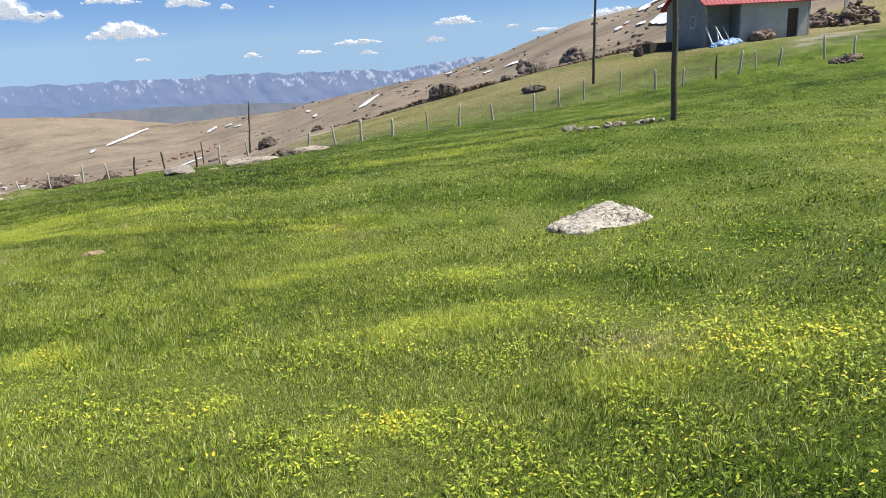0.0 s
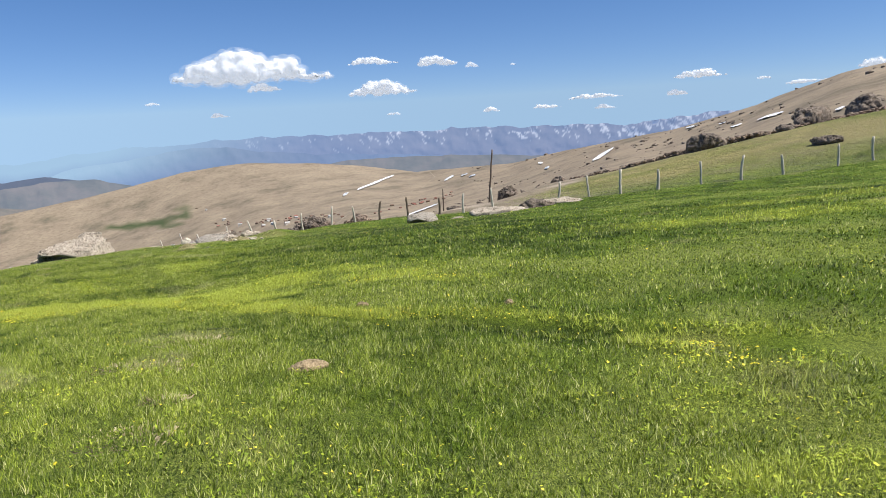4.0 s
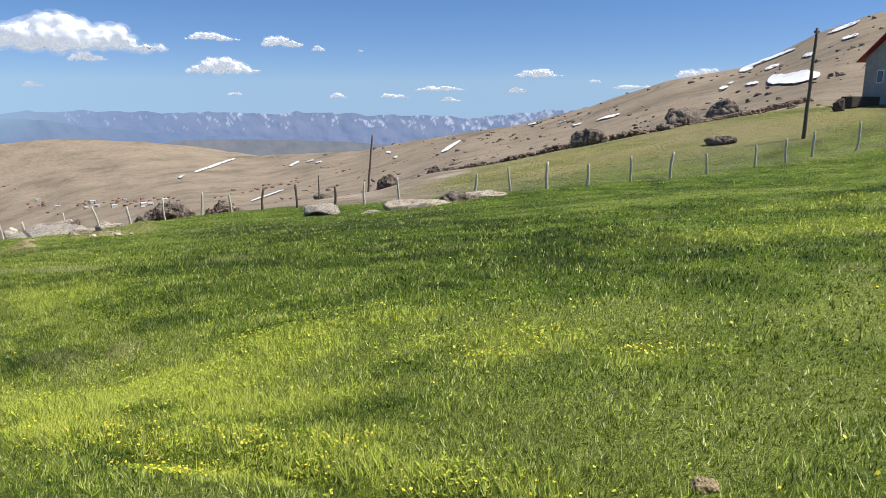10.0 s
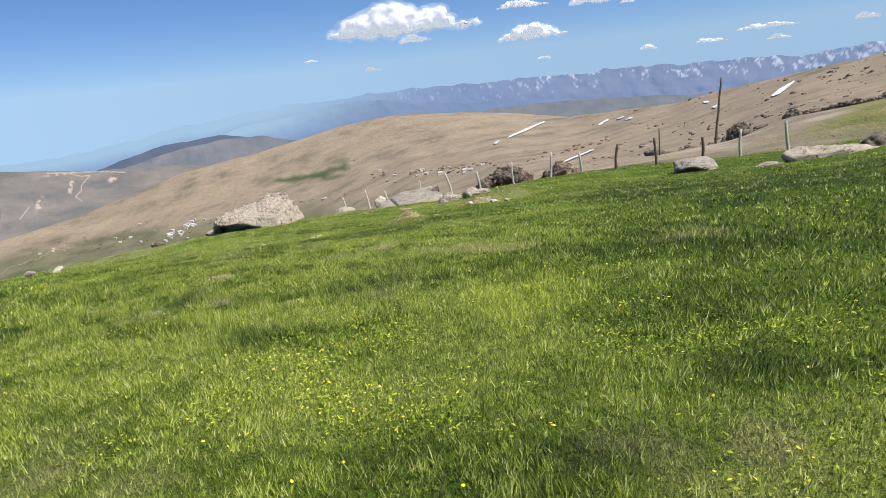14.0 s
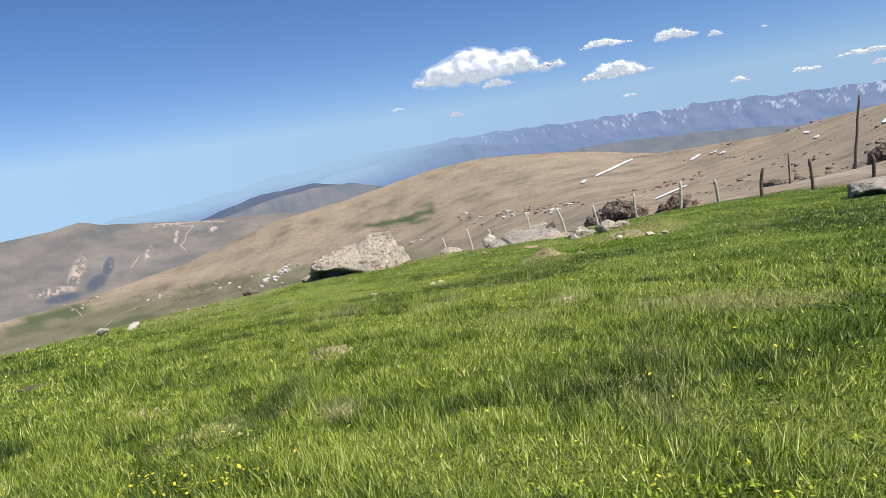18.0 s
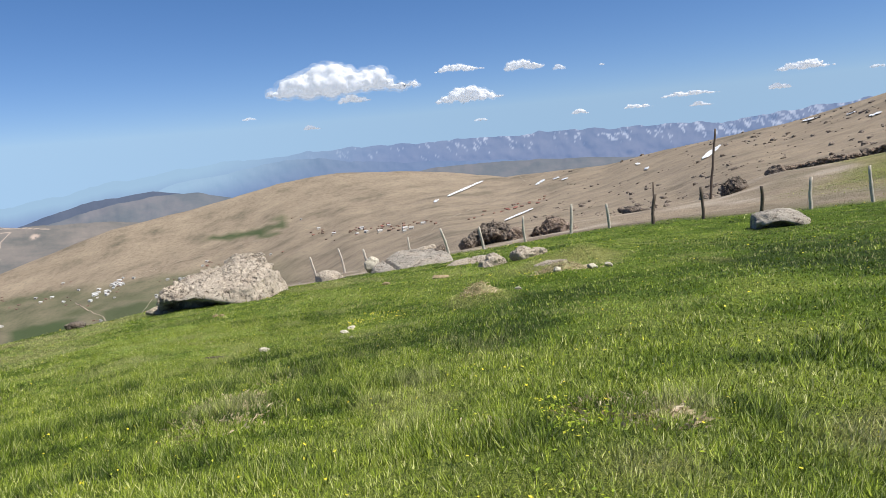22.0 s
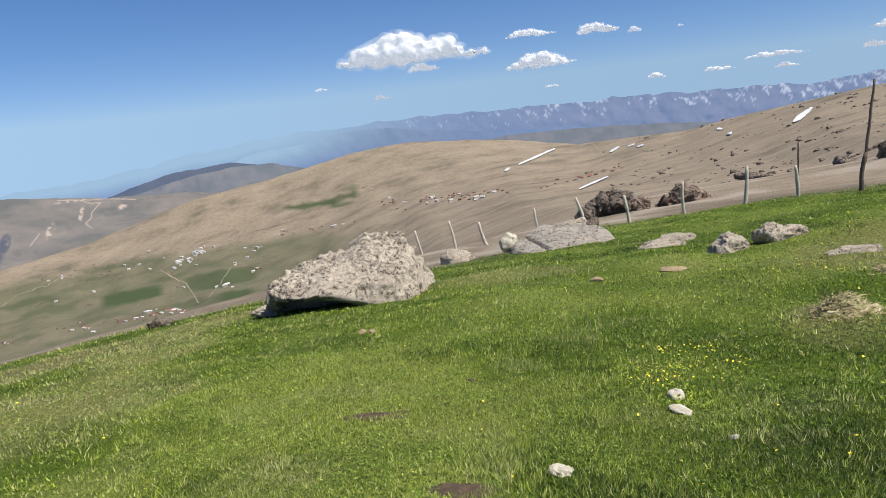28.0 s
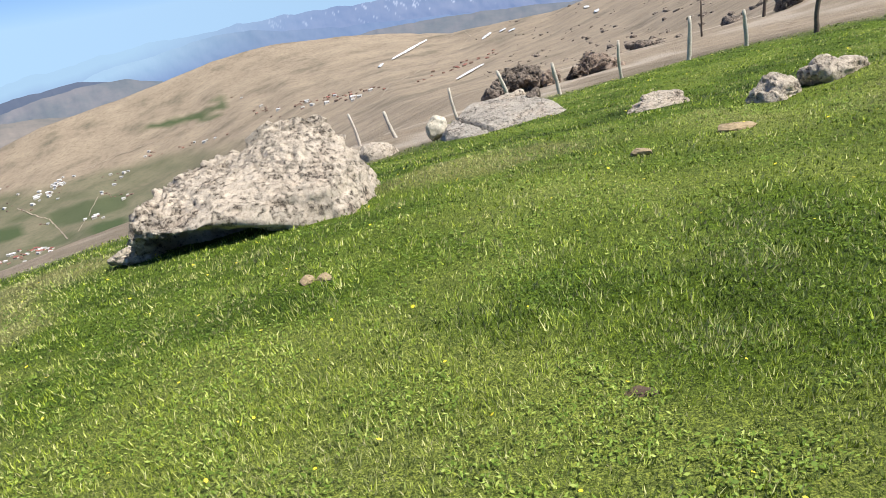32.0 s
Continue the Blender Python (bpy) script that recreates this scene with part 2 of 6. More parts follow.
# darker grass; a few rows paint in the shade of a slope and a hollow
DARK = ((3.5, 18.8, 3.5, 2.2), (-8.6, 30.6, 1.5, 0.9), (-8.7, 29.4, 1.6, 0.8), (-2.9, 15.05, 0.5, 0.12), (-3.3, 15.5, 0.35, 0.1), (-1.75, 14.9, 0.6, 0.15), (-1.5, 15.6, 0.7, 0.16), (-5.0, 17.2, 0.9, 0.18), (-4.1, 17.6, 1.0, 0.2), (-0.2, 22.0, 6.0, 3.4), (1.0, 31.0, 7.0, 6.0), (-8.2, 28.6, 1.7, 0.6), (-9.4, 28.0, 1.1, 0.45), (-5.6, 31.4, 2.6, 0.7), (8.2, 10.2, 3.0, 0.7), (12.0, 16.5, 5.0, 1.2), (-5.1, 17.5, 1.6, 0.3), (-1.05, 15.9, 0.6, 0.2), (-7.4, 19.9, 0.5, 0.2), (-7.9, 38.9, 2.0, 0.5), (-1.2, 18.6, 3.0, 0.5), (-7.5, 40.5, 4.0, 0.8))
PALE = ((-8.0, 36.5, 4.5, 4.0), (-11.5, 38.0, 1.6, 0.5), (-5.6, 37.9, 1.2, 0.7), (-8.3, 32.5, 0.7, 0.4), (2.0, 8.3, 2.4, 0.7), (3.6, 6.6, 1.6, 0.6), (1.0, 4.6, 2.6, 1.2), (-0.6, 13.8, 2.2, 0.7), (-6.6, 20.8, 1.6, 0.5), (-4.9, 25.2, 1.2, 1.2), (-3.0, 11.0, 2.0, 1.1), (-5.0, 28.9, 2.2, 2.8), (-6.8, 24.8, 2.4, 2.4), (4.0, 8.6, 2.5, 0.8), (8.0, 30.0, 6.0, 1.5), (-13.0, 30.0, 2.0, 3.0), (20.0, 30.0, 8.0, 1.5))
DRY = ((-2.4, 12.0, 0.6, 0.3), (-2.2, 10.8, 0.25, 0.3), (-3.6, 10.5, 0.5, 0.3), (-3.9, 10.9, 0.5, 0.4), (-8.24, 21.39, 0.16, 0.18), (-8.61, 21.63, 0.1, 0.1), (-10.33, 25.93, 0.35, 0.3),
       (-7.05, 24.60, 0.2, 0.25), (-8.25, 32.32, 0.6, 0.7), (-6.37, 35.85, 1.4, 1.1), (-5.72, 23.95, 0.9, 0.5), (-12.23, 37.65, 1.9, 0.8), (2.9, 3.5, 0.4, 0.3), (-16.56, 31.85, 1.6, 1.8), (-17.6, 37.9, 1.6, 0.6), (-20.5, 35.5, 2.2, 1.2), (-18.3, 35.6, 1.5, 0.7), (-5.9, 36.9, 1.2, 0.6), (-3.6, 17.6, 0.2, 0.2))
BARE = ((-12.42, 30.4, 0.34, 0.13), (-11.55, 29.0, 0.25, 0.12), (-4.4, 11.3, 0.2, 0.15), (-13.11, 23.74, 0.35, 0.3), (-11.74, 31.34, 0.08, 0.06))


def patches(x, y, rows, seed, edge=0.45):
    x, y = np.asarray(x, float), np.asarray(y, float)
    wx = x + 1.1 * (fnoise(x * 0.7, y * 0.7, seed, 3) - 0.5)
    wy = y + 1.1 * (fnoise(x * 0.7 + 31, y * 0.7, seed + 1, 3) - 0.5)
    best = np.zeros(x.shape)
    for px, py, a, b in rows:
        k = np.minimum(1.0, min(a, b) / 0.9)
        q = ((x + (wx - x) * k - px) / a) ** 2 + ((y + (wy - y) * k - py) / b) ** 2
        best = np.maximum(best, 1 - smooth(edge, 1.5, q))
    return best


def upland(x, y):
    """The browner pasture between the fence and the wall."""
    fx, fy = zip(*reversed(FENCE_LINE))
    return smooth(2, 15, y - np.interp(x, fx, fy)) * smooth(6, 14, x) * np.clip(0.05 + 1.5 * fnoise(x * 0.2, y * 0.35, 27, 4), 0, 1)


def ditch_line(x):
    """A small watercourse across the meadow."""
    return np.interp(x, (-4.1, -3.5, -2.5, -2.0, -1.42, -1.0, -0.4, 0.1, 2.3, 3.2, 7.0), (15.4, 15.05, 14.25, 13.5, 12.95, 12.55, 12.15, 12.0, 11.0, 10.4, 9.0)) + 0.12 * np.sin(x * 2.3)


def lush(x, y):
    """Where the bright, flower-strewn growth stands."""
    x, y = np.asarray(x, float), np.asarray(y, float)
    a = 0.6 * (1 - smooth(18, 24, y)) * smooth(0.60, 0.78, fnoise(x * 0.22 + 3, y * 0.30 + 9, 31, 4)) * (0.3 + 0.7 * smooth(4, 8, np.abs(x + 4)))
    ditch = (np.exp(-((y - ditch_line(x) - 0.32) / 0.26) ** 2) + 0.2 * np.exp(-((y - ditch_line(x) + 0.25) / 0.12) ** 2) - 0.8 * np.exp(-((y - ditch_line(x)) / 0.15) ** 2)) * smooth(-4.0, -3.3, x) * (1 - smooth(3, 6, x))
    speck = 0.5 + 1.1 * smooth(0.36, 0.62, fnoise(x * 2.2, y * 2.8, 38, 3))
    return np.clip(np.maximum(np.maximum(a, patches(x, y, LUSH, 33, 0.1)), 1.0 * ditch) * speck * (1 - 0.7 * patches(x, y, DARK, 35)), 0, 1)


def flecks(x, y):
    """Where single flowers dot the green grass."""
    return np.maximum(np.maximum(0.7 * lush(x, y), 0.45 * patches(x, y, FLECKS, 34, 0.1)), butter(x, y))


def butter(x, y):
    """Where yellow flowers stand thick."""
    ditch = 0.5 * np.exp(-((y - ditch_line(x) - 0.22) / 0.28) ** 2) * smooth(-4.0, -3.3, x) * (1 - smooth(1, 3, x))
    return np.maximum(patches(x, y, BUTTER, 46, 0.1), ditch) * np.clip(2.2 * fnoise(x * 3.2, y * 3.2, 45, 3) - 0.5, 0, 1)


def tussocks(x, y):
    """Taller, darker clumps of coarse grass."""
    return smooth(0.56, 0.70, fnoise(x * 1.5 + 11, y * 2.1, 67, 2)) * np.clip(0.25 + patches(x, y, ((-8.6, 21.5, 3.2, 2.4), (-7.5, 26.0, 4.0, 2.5), (-12.0, 24.0, 5.0, 5.0)), 68), 0, 1)


def shade_of_green(x, y):
    """0 dark and dense, 0.5 usual, 1 pale and thin; shaded hollows are painted in as dark."""
    t = 0.56 + 0.5 * (fnoise(x * 0.16 + 5, y * 0.26 + 2, 57, 4) - 0.5) + 0.95 * (fnoise(x * 0.9, y * 1.2, 59, 3) - 0.5)
    # the ditch bed is darkened in the grass colour, as its shade
    ditch = np.exp(-((y - ditch_line(x)) / 0.2) ** 2) * smooth(-4.0, -3.3, x) * (1 - smooth(3, 6, x))
    t = t - 0.6 * ditch - 0.35 * tussocks(x, y) - 0.25 * upland(x, y)
    return np.clip(t + 0.14 * (1 - smooth(17, 23, y)) - 0.15 * smooth(21, 26, y) + 0.07 * smooth(27, 30, y) - 0.31 * patches(x, y, DARK, 35, 0.05) + 0.30 * patches(x, y, PALE, 36), 0, 1)


def dry(x, y):
    rim = patches(x, y, ((-17.6, 37.6, 1.6, 1.2), (-18.6, 36.4, 1.6, 1.2), (-21.0, 35.0, 2.4, 1.6), (-17.0, 34.6, 1.0, 1.0)), 50)
    return np.clip(0.85 * rim + patches(x, y, DRY, 48) * (0.4 + 0.8 * fnoise(x * 3, y * 3, 49, 2)) + 0.7 * smooth(0.70, 0.86, fnoise(x * 0.8 + 70, y * 0.8 + 20, 47, 4)), 0, 1)


# ---- node materials ----
def material(name):
    m = bpy.data.materials.new(name)
    m.use_nodes = True
    return m, m.node_tree.nodes, m.node_tree.links, m.node_tree.nodes["Principled BSDF"]


def tex(nodes, links, kind, scale, detail=6.0, rough=0.6, vector=None):
    n = nodes.new(kind)
    n.inputs["Scale"].default_value = scale
    if kind == "ShaderNodeTexNoise":
        n.inputs["Detail"].default_value = detail
        n.inputs["Roughness"].default_value = rough
    if vector:
        links.new(vector, n.inputs["Vector"])
    return n


def ramp(nodes, links, source, *stops):
    n = nodes.new("ShaderNodeValToRGB")
    e = n.color_ramp.elements
    while len(e) < len(stops):
        e.new(0.5)
    for item, (pos, col) in zip(e, stops):
        item.position = pos
        item.color = (*col, 1) if len(col) == 3 else col
    links.new(source, n.inputs["Fac"])
    return n


def mix(nodes, links, fac, a, b, mode="MIX"):
    n = nodes.new("ShaderNodeMix")
    n.data_type, n.blend_type = "RGBA", mode
    for sock, v in ((n.inputs[0], fac), (n.inputs[6], a), (n.inputs[7], b)):
        if isinstance(v, (int, float)):
            sock.default_value = v
        elif isinstance(v, tuple):
            sock.default_value = (*v, 1)
        else:
            links.new(v, sock)
    return n.outputs[2]


def bump(nodes, links, source, strength, distance, bsdf, after=None):
    n = nodes.new("ShaderNodeBump")
    n.inputs["Strength"].default_value, n.inputs["Distance"].default_value = strength, distance
    links.new(source, n.inputs["Height"])
    if after:
        links.new(after, n.inputs["Normal"])
    links.new(n.outputs[0], bsdf.inputs["Normal"])
    return n.outputs[0]


def place(nodes):
    return nodes.new("ShaderNodeTexCoord").outputs["Object"]


def attr(nodes, name):
    n = nodes.new("ShaderNodeAttribute")
    n.attribute_name = name
    return n.outputs["Fac"]


def stone_material(name, light, mid, dark, scale=1.0, lichen=(0.34, 0.33, 0.2), stain=(0.50, 0.36, 0.25)):
    m, n, l, b = material(name)
    p = place(n)
    big = tex(n, l, "ShaderNodeTexNoise", 1.1 * scale, 8, 0.66, p)
    fine = tex(n, l, "ShaderNodeTexNoise", 16 * scale, 9, 0.72, p)
    base = ramp(n, l, big.outputs["Fac"], (0.28, dark), (0.44, mid), (0.6, light))
    grain = ramp(n, l, fine.outputs["Fac"], (0.33, (0.42, 0.4, 0.38)), (0.5, (1, 1, 1)), (0.68, (1.16, 1.14, 1.1)))
    col = mix(n, l, 0.6, base.outputs[0], grain.outputs[0], "MULTIPLY")
    rust = tex(n, l, "ShaderNodeTexNoise", 0.9 * scale, 6, 0.7, p)
    rust_mask = ramp(n, l, rust.outputs["Fac"], (0.52, (0, 0, 0)), (0.74, (0.4, 0.4, 0.4)))
    col = mix(n, l, rust_mask.outputs[0], col, stain)
    spots = tex(n, l, "ShaderNodeTexNoise", 4.2 * scale, 7, 0.75, p)
    spot_mask = ramp(n, l, spots.outputs["Fac"], (0.60, (0, 0, 0)), (0.67, (0.45, 0.45, 0.45)))
    col = mix(n, l, spot_mask.outputs[0], col, lichen)
    b.inputs["Roughness"].default_value = 0.92
    first = bump(n, l, fine.outputs["Fac"], 0.7, 0.05 / scale, b)
    veins = tex(n, l, "ShaderNodeTexNoise", 2.1 * scale, 7, 0.62, p)
    veins.inputs["Distortion"].default_value = 1.6
    edge = ramp(n, l, veins.outputs["Fac"], (0.47, (1, 1, 1)), (0.498, (0, 0, 0)), (0.525, (1, 1, 1)))
    second = bump(n, l, edge.outputs[0], 0.45, 0.06 / scale, b, first)
    pits = tex(n, l, "ShaderNodeTexNoise", 7.5 * scale, 10, 0.76, p)
    bands = tex(n, l, "ShaderNodeTexNoise", 1.7 * scale, 5, 0.6, p)
    where = n.new("ShaderNodeMath")  # pits crowd together in bands
    where.operation = "MULTIPLY_ADD"
    where.inputs[1].default_value, where.inputs[2].default_value = 0.45, -0.2
    l.new(bands.outputs["Fac"], where.inputs[0])
    total = n.new("ShaderNodeMath")
    total.operation = "SUBTRACT"
    l.new(pits.outputs["Fac"], total.inputs[0])
    l.new(where.outputs[0], total.inputs[1])
    hole = ramp(n, l, total.outputs[0], (0.36, (0, 0, 0)), (0.46, (1, 1, 1)))
    bump(n, l, hole.outputs[0], 0.8, 0.06 / scale, b, second)
    # pits and cracks are darkened in the colour too, as painted shade
    dirt = ramp(n, l, total.outputs[0], (0.355, (0.16, 0.14, 0.125)), (0.43, (1, 1, 1)))
    crack = ramp(n, l, veins.outputs["Fac"], (0.486, (1, 1, 1)), (0.498, (0.35, 0.32, 0.3)), (0.51, (1, 1, 1)))
    col = mix(n, l, 0.5, col, crack.outputs[0], "MULTIPLY")
    l.new(mix(n, l, 0.9, col, dirt.outputs[0], "MULTIPLY"), b.inputs["Base Color"])
    return m


def plain_material(name, a, b_col, scale=8.0, rough=0.85, metallic=0.0, relief=0.01):
    m, n, l, b = material(name)
    p = place(n)
    t1 = tex(n, l, "ShaderNodeTexNoise", scale, 7, 0.65, p)
    t2 = tex(n, l, "ShaderNodeTexNoise", scale * 0.13, 4, 0.6, p)
    c1 = ramp(n, l, t1.outputs["Fac"], (0.3, a), (0.7, b_col))
    shade = ramp(n, l, t2.outputs["Fac"], (0.3, (0.75, 0.75, 0.75)), (0.7, (1.1, 1.1, 1.1)))
    l.new(mix(n, l, 1.0, c1.outputs[0], shade.outputs[0], "MULTIPLY"), b.inputs["Base Color"])
    b.inputs["Roughness"].default_value, b.inputs["Metallic"].default_value = rough, metallic
    bump(n, l, t1.outputs["Fac"], 0.5, relief, b)
    return m


def ground_material():
    m, n, l, b = material("meadow_and_hillside")
    p = place(n)
    n1 = tex(n, l, "ShaderNodeTexNoise", 0.35, 6, 0.6, p)
    n2 = tex(n, l, "ShaderNodeTexNoise", 26.0, 8, 0.75, p)
    green = ramp(n, l, n1.outputs["Fac"], (0.32, (0.8, 0.8, 0.8)), (0.52, (1, 1, 1)), (0.7, (1.2, 1.15, 1.1)))
    tone = ramp(n, l, attr(n, "tone"), (0.1, (0.034, 0.062, 0.006)), (0.5, (0.095, 0.15, 0.014)), (0.9, (0.19, 0.235, 0.05)))
    green = mix(n, l, 0.7, tone.outputs[0], green.outputs[0], "MULTIPLY")
    green = mix(n, l, attr(n, "lush"), green, (0.29, 0.34, 0.04))
    green = mix(n, l, attr(n, "dry"), green, (0.27, 0.24, 0.11))
    speck = ramp(n, l, n2.outputs["Fac"], (0.34, (0.3, 0.35, 0.28)), (0.5, (1, 1, 1)), (0.68, (1.6, 1.5, 1.3)))
    green = mix(n, l, 0.85, green, speck.outputs[0], "MULTIPLY")
    n3 = tex(n, l, "ShaderNodeTexNoise", 110.0, 4, 0.7, p)
    stems = ramp(n, l, n3.outputs["Fac"], (0.40, (0.2, 0.25, 0.15)), (0.52, (1, 1, 1)), (0.62, (2.0, 1.9, 1.5)))
    green = mix(n, l, 0.8, green, stems.outputs[0], "MULTIPLY")
    h1 = tex(n, l, "ShaderNodeTexNoise", 0.012, 8, 0.62, p)
    h2 = tex(n, l, "ShaderNodeTexNoise", 0.11, 8, 0.68, p)
    h3 = tex(n, l, "ShaderNodeTexNoise", 1.2, 6, 0.7, p)
    earth = ramp(n, l, h1.outputs["Fac"], (0.3, (0.16, 0.138, 0.10)), (0.46, (0.272, 0.22, 0.162)), (0.7, (0.345, 0.282, 0.205)))
    patch = ramp(n, l, h2.outputs["Fac"], (0.34, (0.64, 0.64, 0.6)), (0.5, (1, 1, 1)), (0.68, (1.15, 1.12, 1.06)))
    earth = mix(n, l, 0.7, earth.outputs[0], patch.outputs[0], "MULTIPLY")
    tiny = ramp(n, l, h3.outputs["Fac"], (0.32, (0.6, 0.58, 0.56)), (0.55, (1, 1, 1)), (0.75, (1.15, 1.15, 1.1)))
    earth = mix(n, l, 0.6, earth, tiny.outputs[0], "MULTIPLY")
    field = mix(n, l, attr(n, "field"), earth, (0.062, 0.085, 0.036))
    field = mix(n, l, attr(n, "gravel"), field, (0.42, 0.36, 0.29))
    l.new(mix(n, l, attr(n, "meadow"), field, green), b.inputs["Base Color"])
    b.inputs["Roughness"].default_value = 0.95
    b.inputs["Specular IOR Level"].default_value = 0.15
    first = bump(n, l, n2.outputs["Fac"], 0.8, 0.06, b)
    bump(n, l, h2.outputs["Fac"], 0.5, 0.9, b, first)
    return m


def blade_material(name, dark, light, tip):
    m, n, l, b = material(name)
    info = n.new("ShaderNodeNewGeometry")
    col = ramp(n, l, info.outputs["Random Per Island"], (0.0, dark), (0.45, tuple((p + q) / 2 for p, q in zip(dark, light))), (0.8, light), (1.0, tip))
    tone = ramp(n, l, attr(n, "tone"), (0.0, (0.25, 0.34, 0.22)), (0.5, (1, 1, 1)), (1.0, (1.75, 1.55, 2.1)))
    c = mix(n, l, 1.0, col.outputs[0], tone.outputs[0], "MULTIPLY")
    c = mix(n, l, attr(n, "lush"), c, (0.52, 0.59, 0.085))
    c = mix(n, l, attr(n, "dry"), c, (0.47, 0.45, 0.22))
    l.new(c, b.inputs["Base Color"])
    b.inputs["Roughness"].default_value = 0.6
    b.inputs["Specular IOR Level"].default_value = 0.25
    through_light = n.new("ShaderNodeBsdfTranslucent")
    rounded = n.new("ShaderNodeVectorMath")  # shading normals bent towards the sky to brighten the turf
    rounded.operation = "MULTIPLY_ADD"
    rounded.inputs[1].default_value, rounded.inputs[2].default_value = (0.6, 0.6, 0.6), (0, 0, 0.75)
    l.new(info.outputs["Normal"], rounded.inputs[0])
    unit = n.new("ShaderNodeVectorMath")
    unit.operation = "NORMALIZE"
    l.new(rounded.outputs[0], unit.inputs[0])
    l.new(unit.outputs[0], b.inputs["Normal"])
    l.new(c, through_light.inputs["Color"])
    both = n.new("ShaderNodeMixShader")
    both.inputs[0].default_value = 0.3
    l.new(b.outputs[0], both.inputs[1])
    l.new(through_light.outputs[0], both.inputs[2])
    l.new(both.outputs[0], n["Material Output"].inputs["Surface"])
    return m


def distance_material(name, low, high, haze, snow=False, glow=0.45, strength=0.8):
    """A far slope with painted haze: its own colour mixed with a blue glow."""
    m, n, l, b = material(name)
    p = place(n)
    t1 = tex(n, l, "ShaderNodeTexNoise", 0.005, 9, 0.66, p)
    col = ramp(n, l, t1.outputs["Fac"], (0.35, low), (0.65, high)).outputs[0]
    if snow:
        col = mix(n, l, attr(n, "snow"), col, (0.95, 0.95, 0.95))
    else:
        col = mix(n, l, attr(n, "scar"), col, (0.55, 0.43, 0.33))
        # gully shade goes on as a near-black blue tone
        col = mix(n, l, attr(n, "gully_shade"), col, (0.05, 0.055, 0.07))
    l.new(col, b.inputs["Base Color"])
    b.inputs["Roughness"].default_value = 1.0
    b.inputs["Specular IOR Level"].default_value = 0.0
    # no air is drawn: the haze is emission mixed into the surface
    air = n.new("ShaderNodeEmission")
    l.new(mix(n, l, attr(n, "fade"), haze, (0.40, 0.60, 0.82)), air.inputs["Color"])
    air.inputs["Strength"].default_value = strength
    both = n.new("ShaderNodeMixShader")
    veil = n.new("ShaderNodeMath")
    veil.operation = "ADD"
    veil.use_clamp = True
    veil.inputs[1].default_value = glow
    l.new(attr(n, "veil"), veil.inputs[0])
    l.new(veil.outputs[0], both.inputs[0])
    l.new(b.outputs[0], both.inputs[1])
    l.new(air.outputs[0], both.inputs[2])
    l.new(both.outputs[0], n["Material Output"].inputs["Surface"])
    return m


def cloud_material():
    m, n, l, b = material("cloud_white")
    b.inputs["Base Color"].default_value = (0.42, 0.425, 0.44, 1)
    b.inputs["Roughness"].default_value = 1.0
    b.inputs["Specular IOR Level"].default_value = 0.0
    p = place(n)
    t = tex(n, l, "ShaderNodeTexNoise", 0.03, 8, 0.65, p)
    bump(n, l, t.outputs["Fac"], 0.35, 8.0, b)
    # added glow that lightens the cloud's shaded underside
    b.inputs["Emission Color"].default_value = (0.75, 0.83, 0.95, 1)
    b.inputs["Emission Strength"].default_value = 0.42
    return m


def wisp_material(name, clear):
    """Thin vapour that lets the sky through."""
    m, n, l, b = material(name)
    b.inputs["Base Color"].default_value = (0.42, 0.425, 0.44, 1)
    b.inputs["Roughness"].default_value = 1.0
    b.inputs["Specular IOR Level"].default_value = 0.0
    # same added glow as in the cloud's core
    b.inputs["Emission Color"].default_value = (0.75, 0.83, 0.95, 1)
    b.inputs["Emission Strength"].default_value = 0.42
    sky_through = n.new("ShaderNodeBsdfTransparent")
    both = n.new("ShaderNodeMixShader")
    t = tex(n, l, "ShaderNodeTexNoise", 0.022, 6, 0.6, place(n))
    amount = ramp(n, l, t.outputs["Fac"], (0.35, (clear, clear, clear)), (0.65, (1, 1, 1)))
    l.new(amount.outputs[0], both.inputs[0])
    l.new(b.outputs[0], both.inputs[1])
    l.new(sky_through.outputs[0], both.inputs[2])
    l.new(both.outputs[0], n["Material Output"].inputs["Surface"])
    return m


M_GROUND = ground_material()
M_GRASS = blade_material("grass_blades", (0.036, 0.068, 0.003), (0.24, 0.335, 0.024), (0.46, 0.51, 0.18))
M_LEAF = blade_material("flower_leaves", (0.15, 0.25, 0.02), (0.32, 0.41, 0.03), (0.60, 0.56, 0.05))
M_CLOVER = blade_material("clover_leaves", (0.07, 0.13, 0.012), (0.17, 0.27, 0.035), (0.30, 0.38, 0.08))
M_PETAL = plain_material("yellow_petals", (0.75, 0.62, 0.02), (0.85, 0.72, 0.04), 60, 0.6, 0, 0.0)
M_ROCK = stone_material("pale_rock", (0.52, 0.45, 0.36), (0.46, 0.395, 0.315), (0.36, 0.305, 0.245), 2.3, (0.42, 0.38, 0.27))
# dark tone also stands in for the hollow boulder's shaded face
M_ROCK_DARK = stone_material("dark_rock", (0.27, 0.22, 0.175), (0.16, 0.13, 0.105), (0.06, 0.05, 0.042), 1.3, (0.2, 0.18, 0.12))
M_ROCK_GREY = stone_material("grey_rock", (0.42, 0.38, 0.32), (0.36, 0.325, 0.275), (0.27, 0.24, 0.2), 2.0, (0.33, 0.31, 0.22))
M_ROCK_BROWN = stone_material("brown_rock", (0.36, 0.28, 0.22), (0.25, 0.19, 0.145), (0.11, 0.085, 0.065), 0.9, (0.25, 0.22, 0.14))
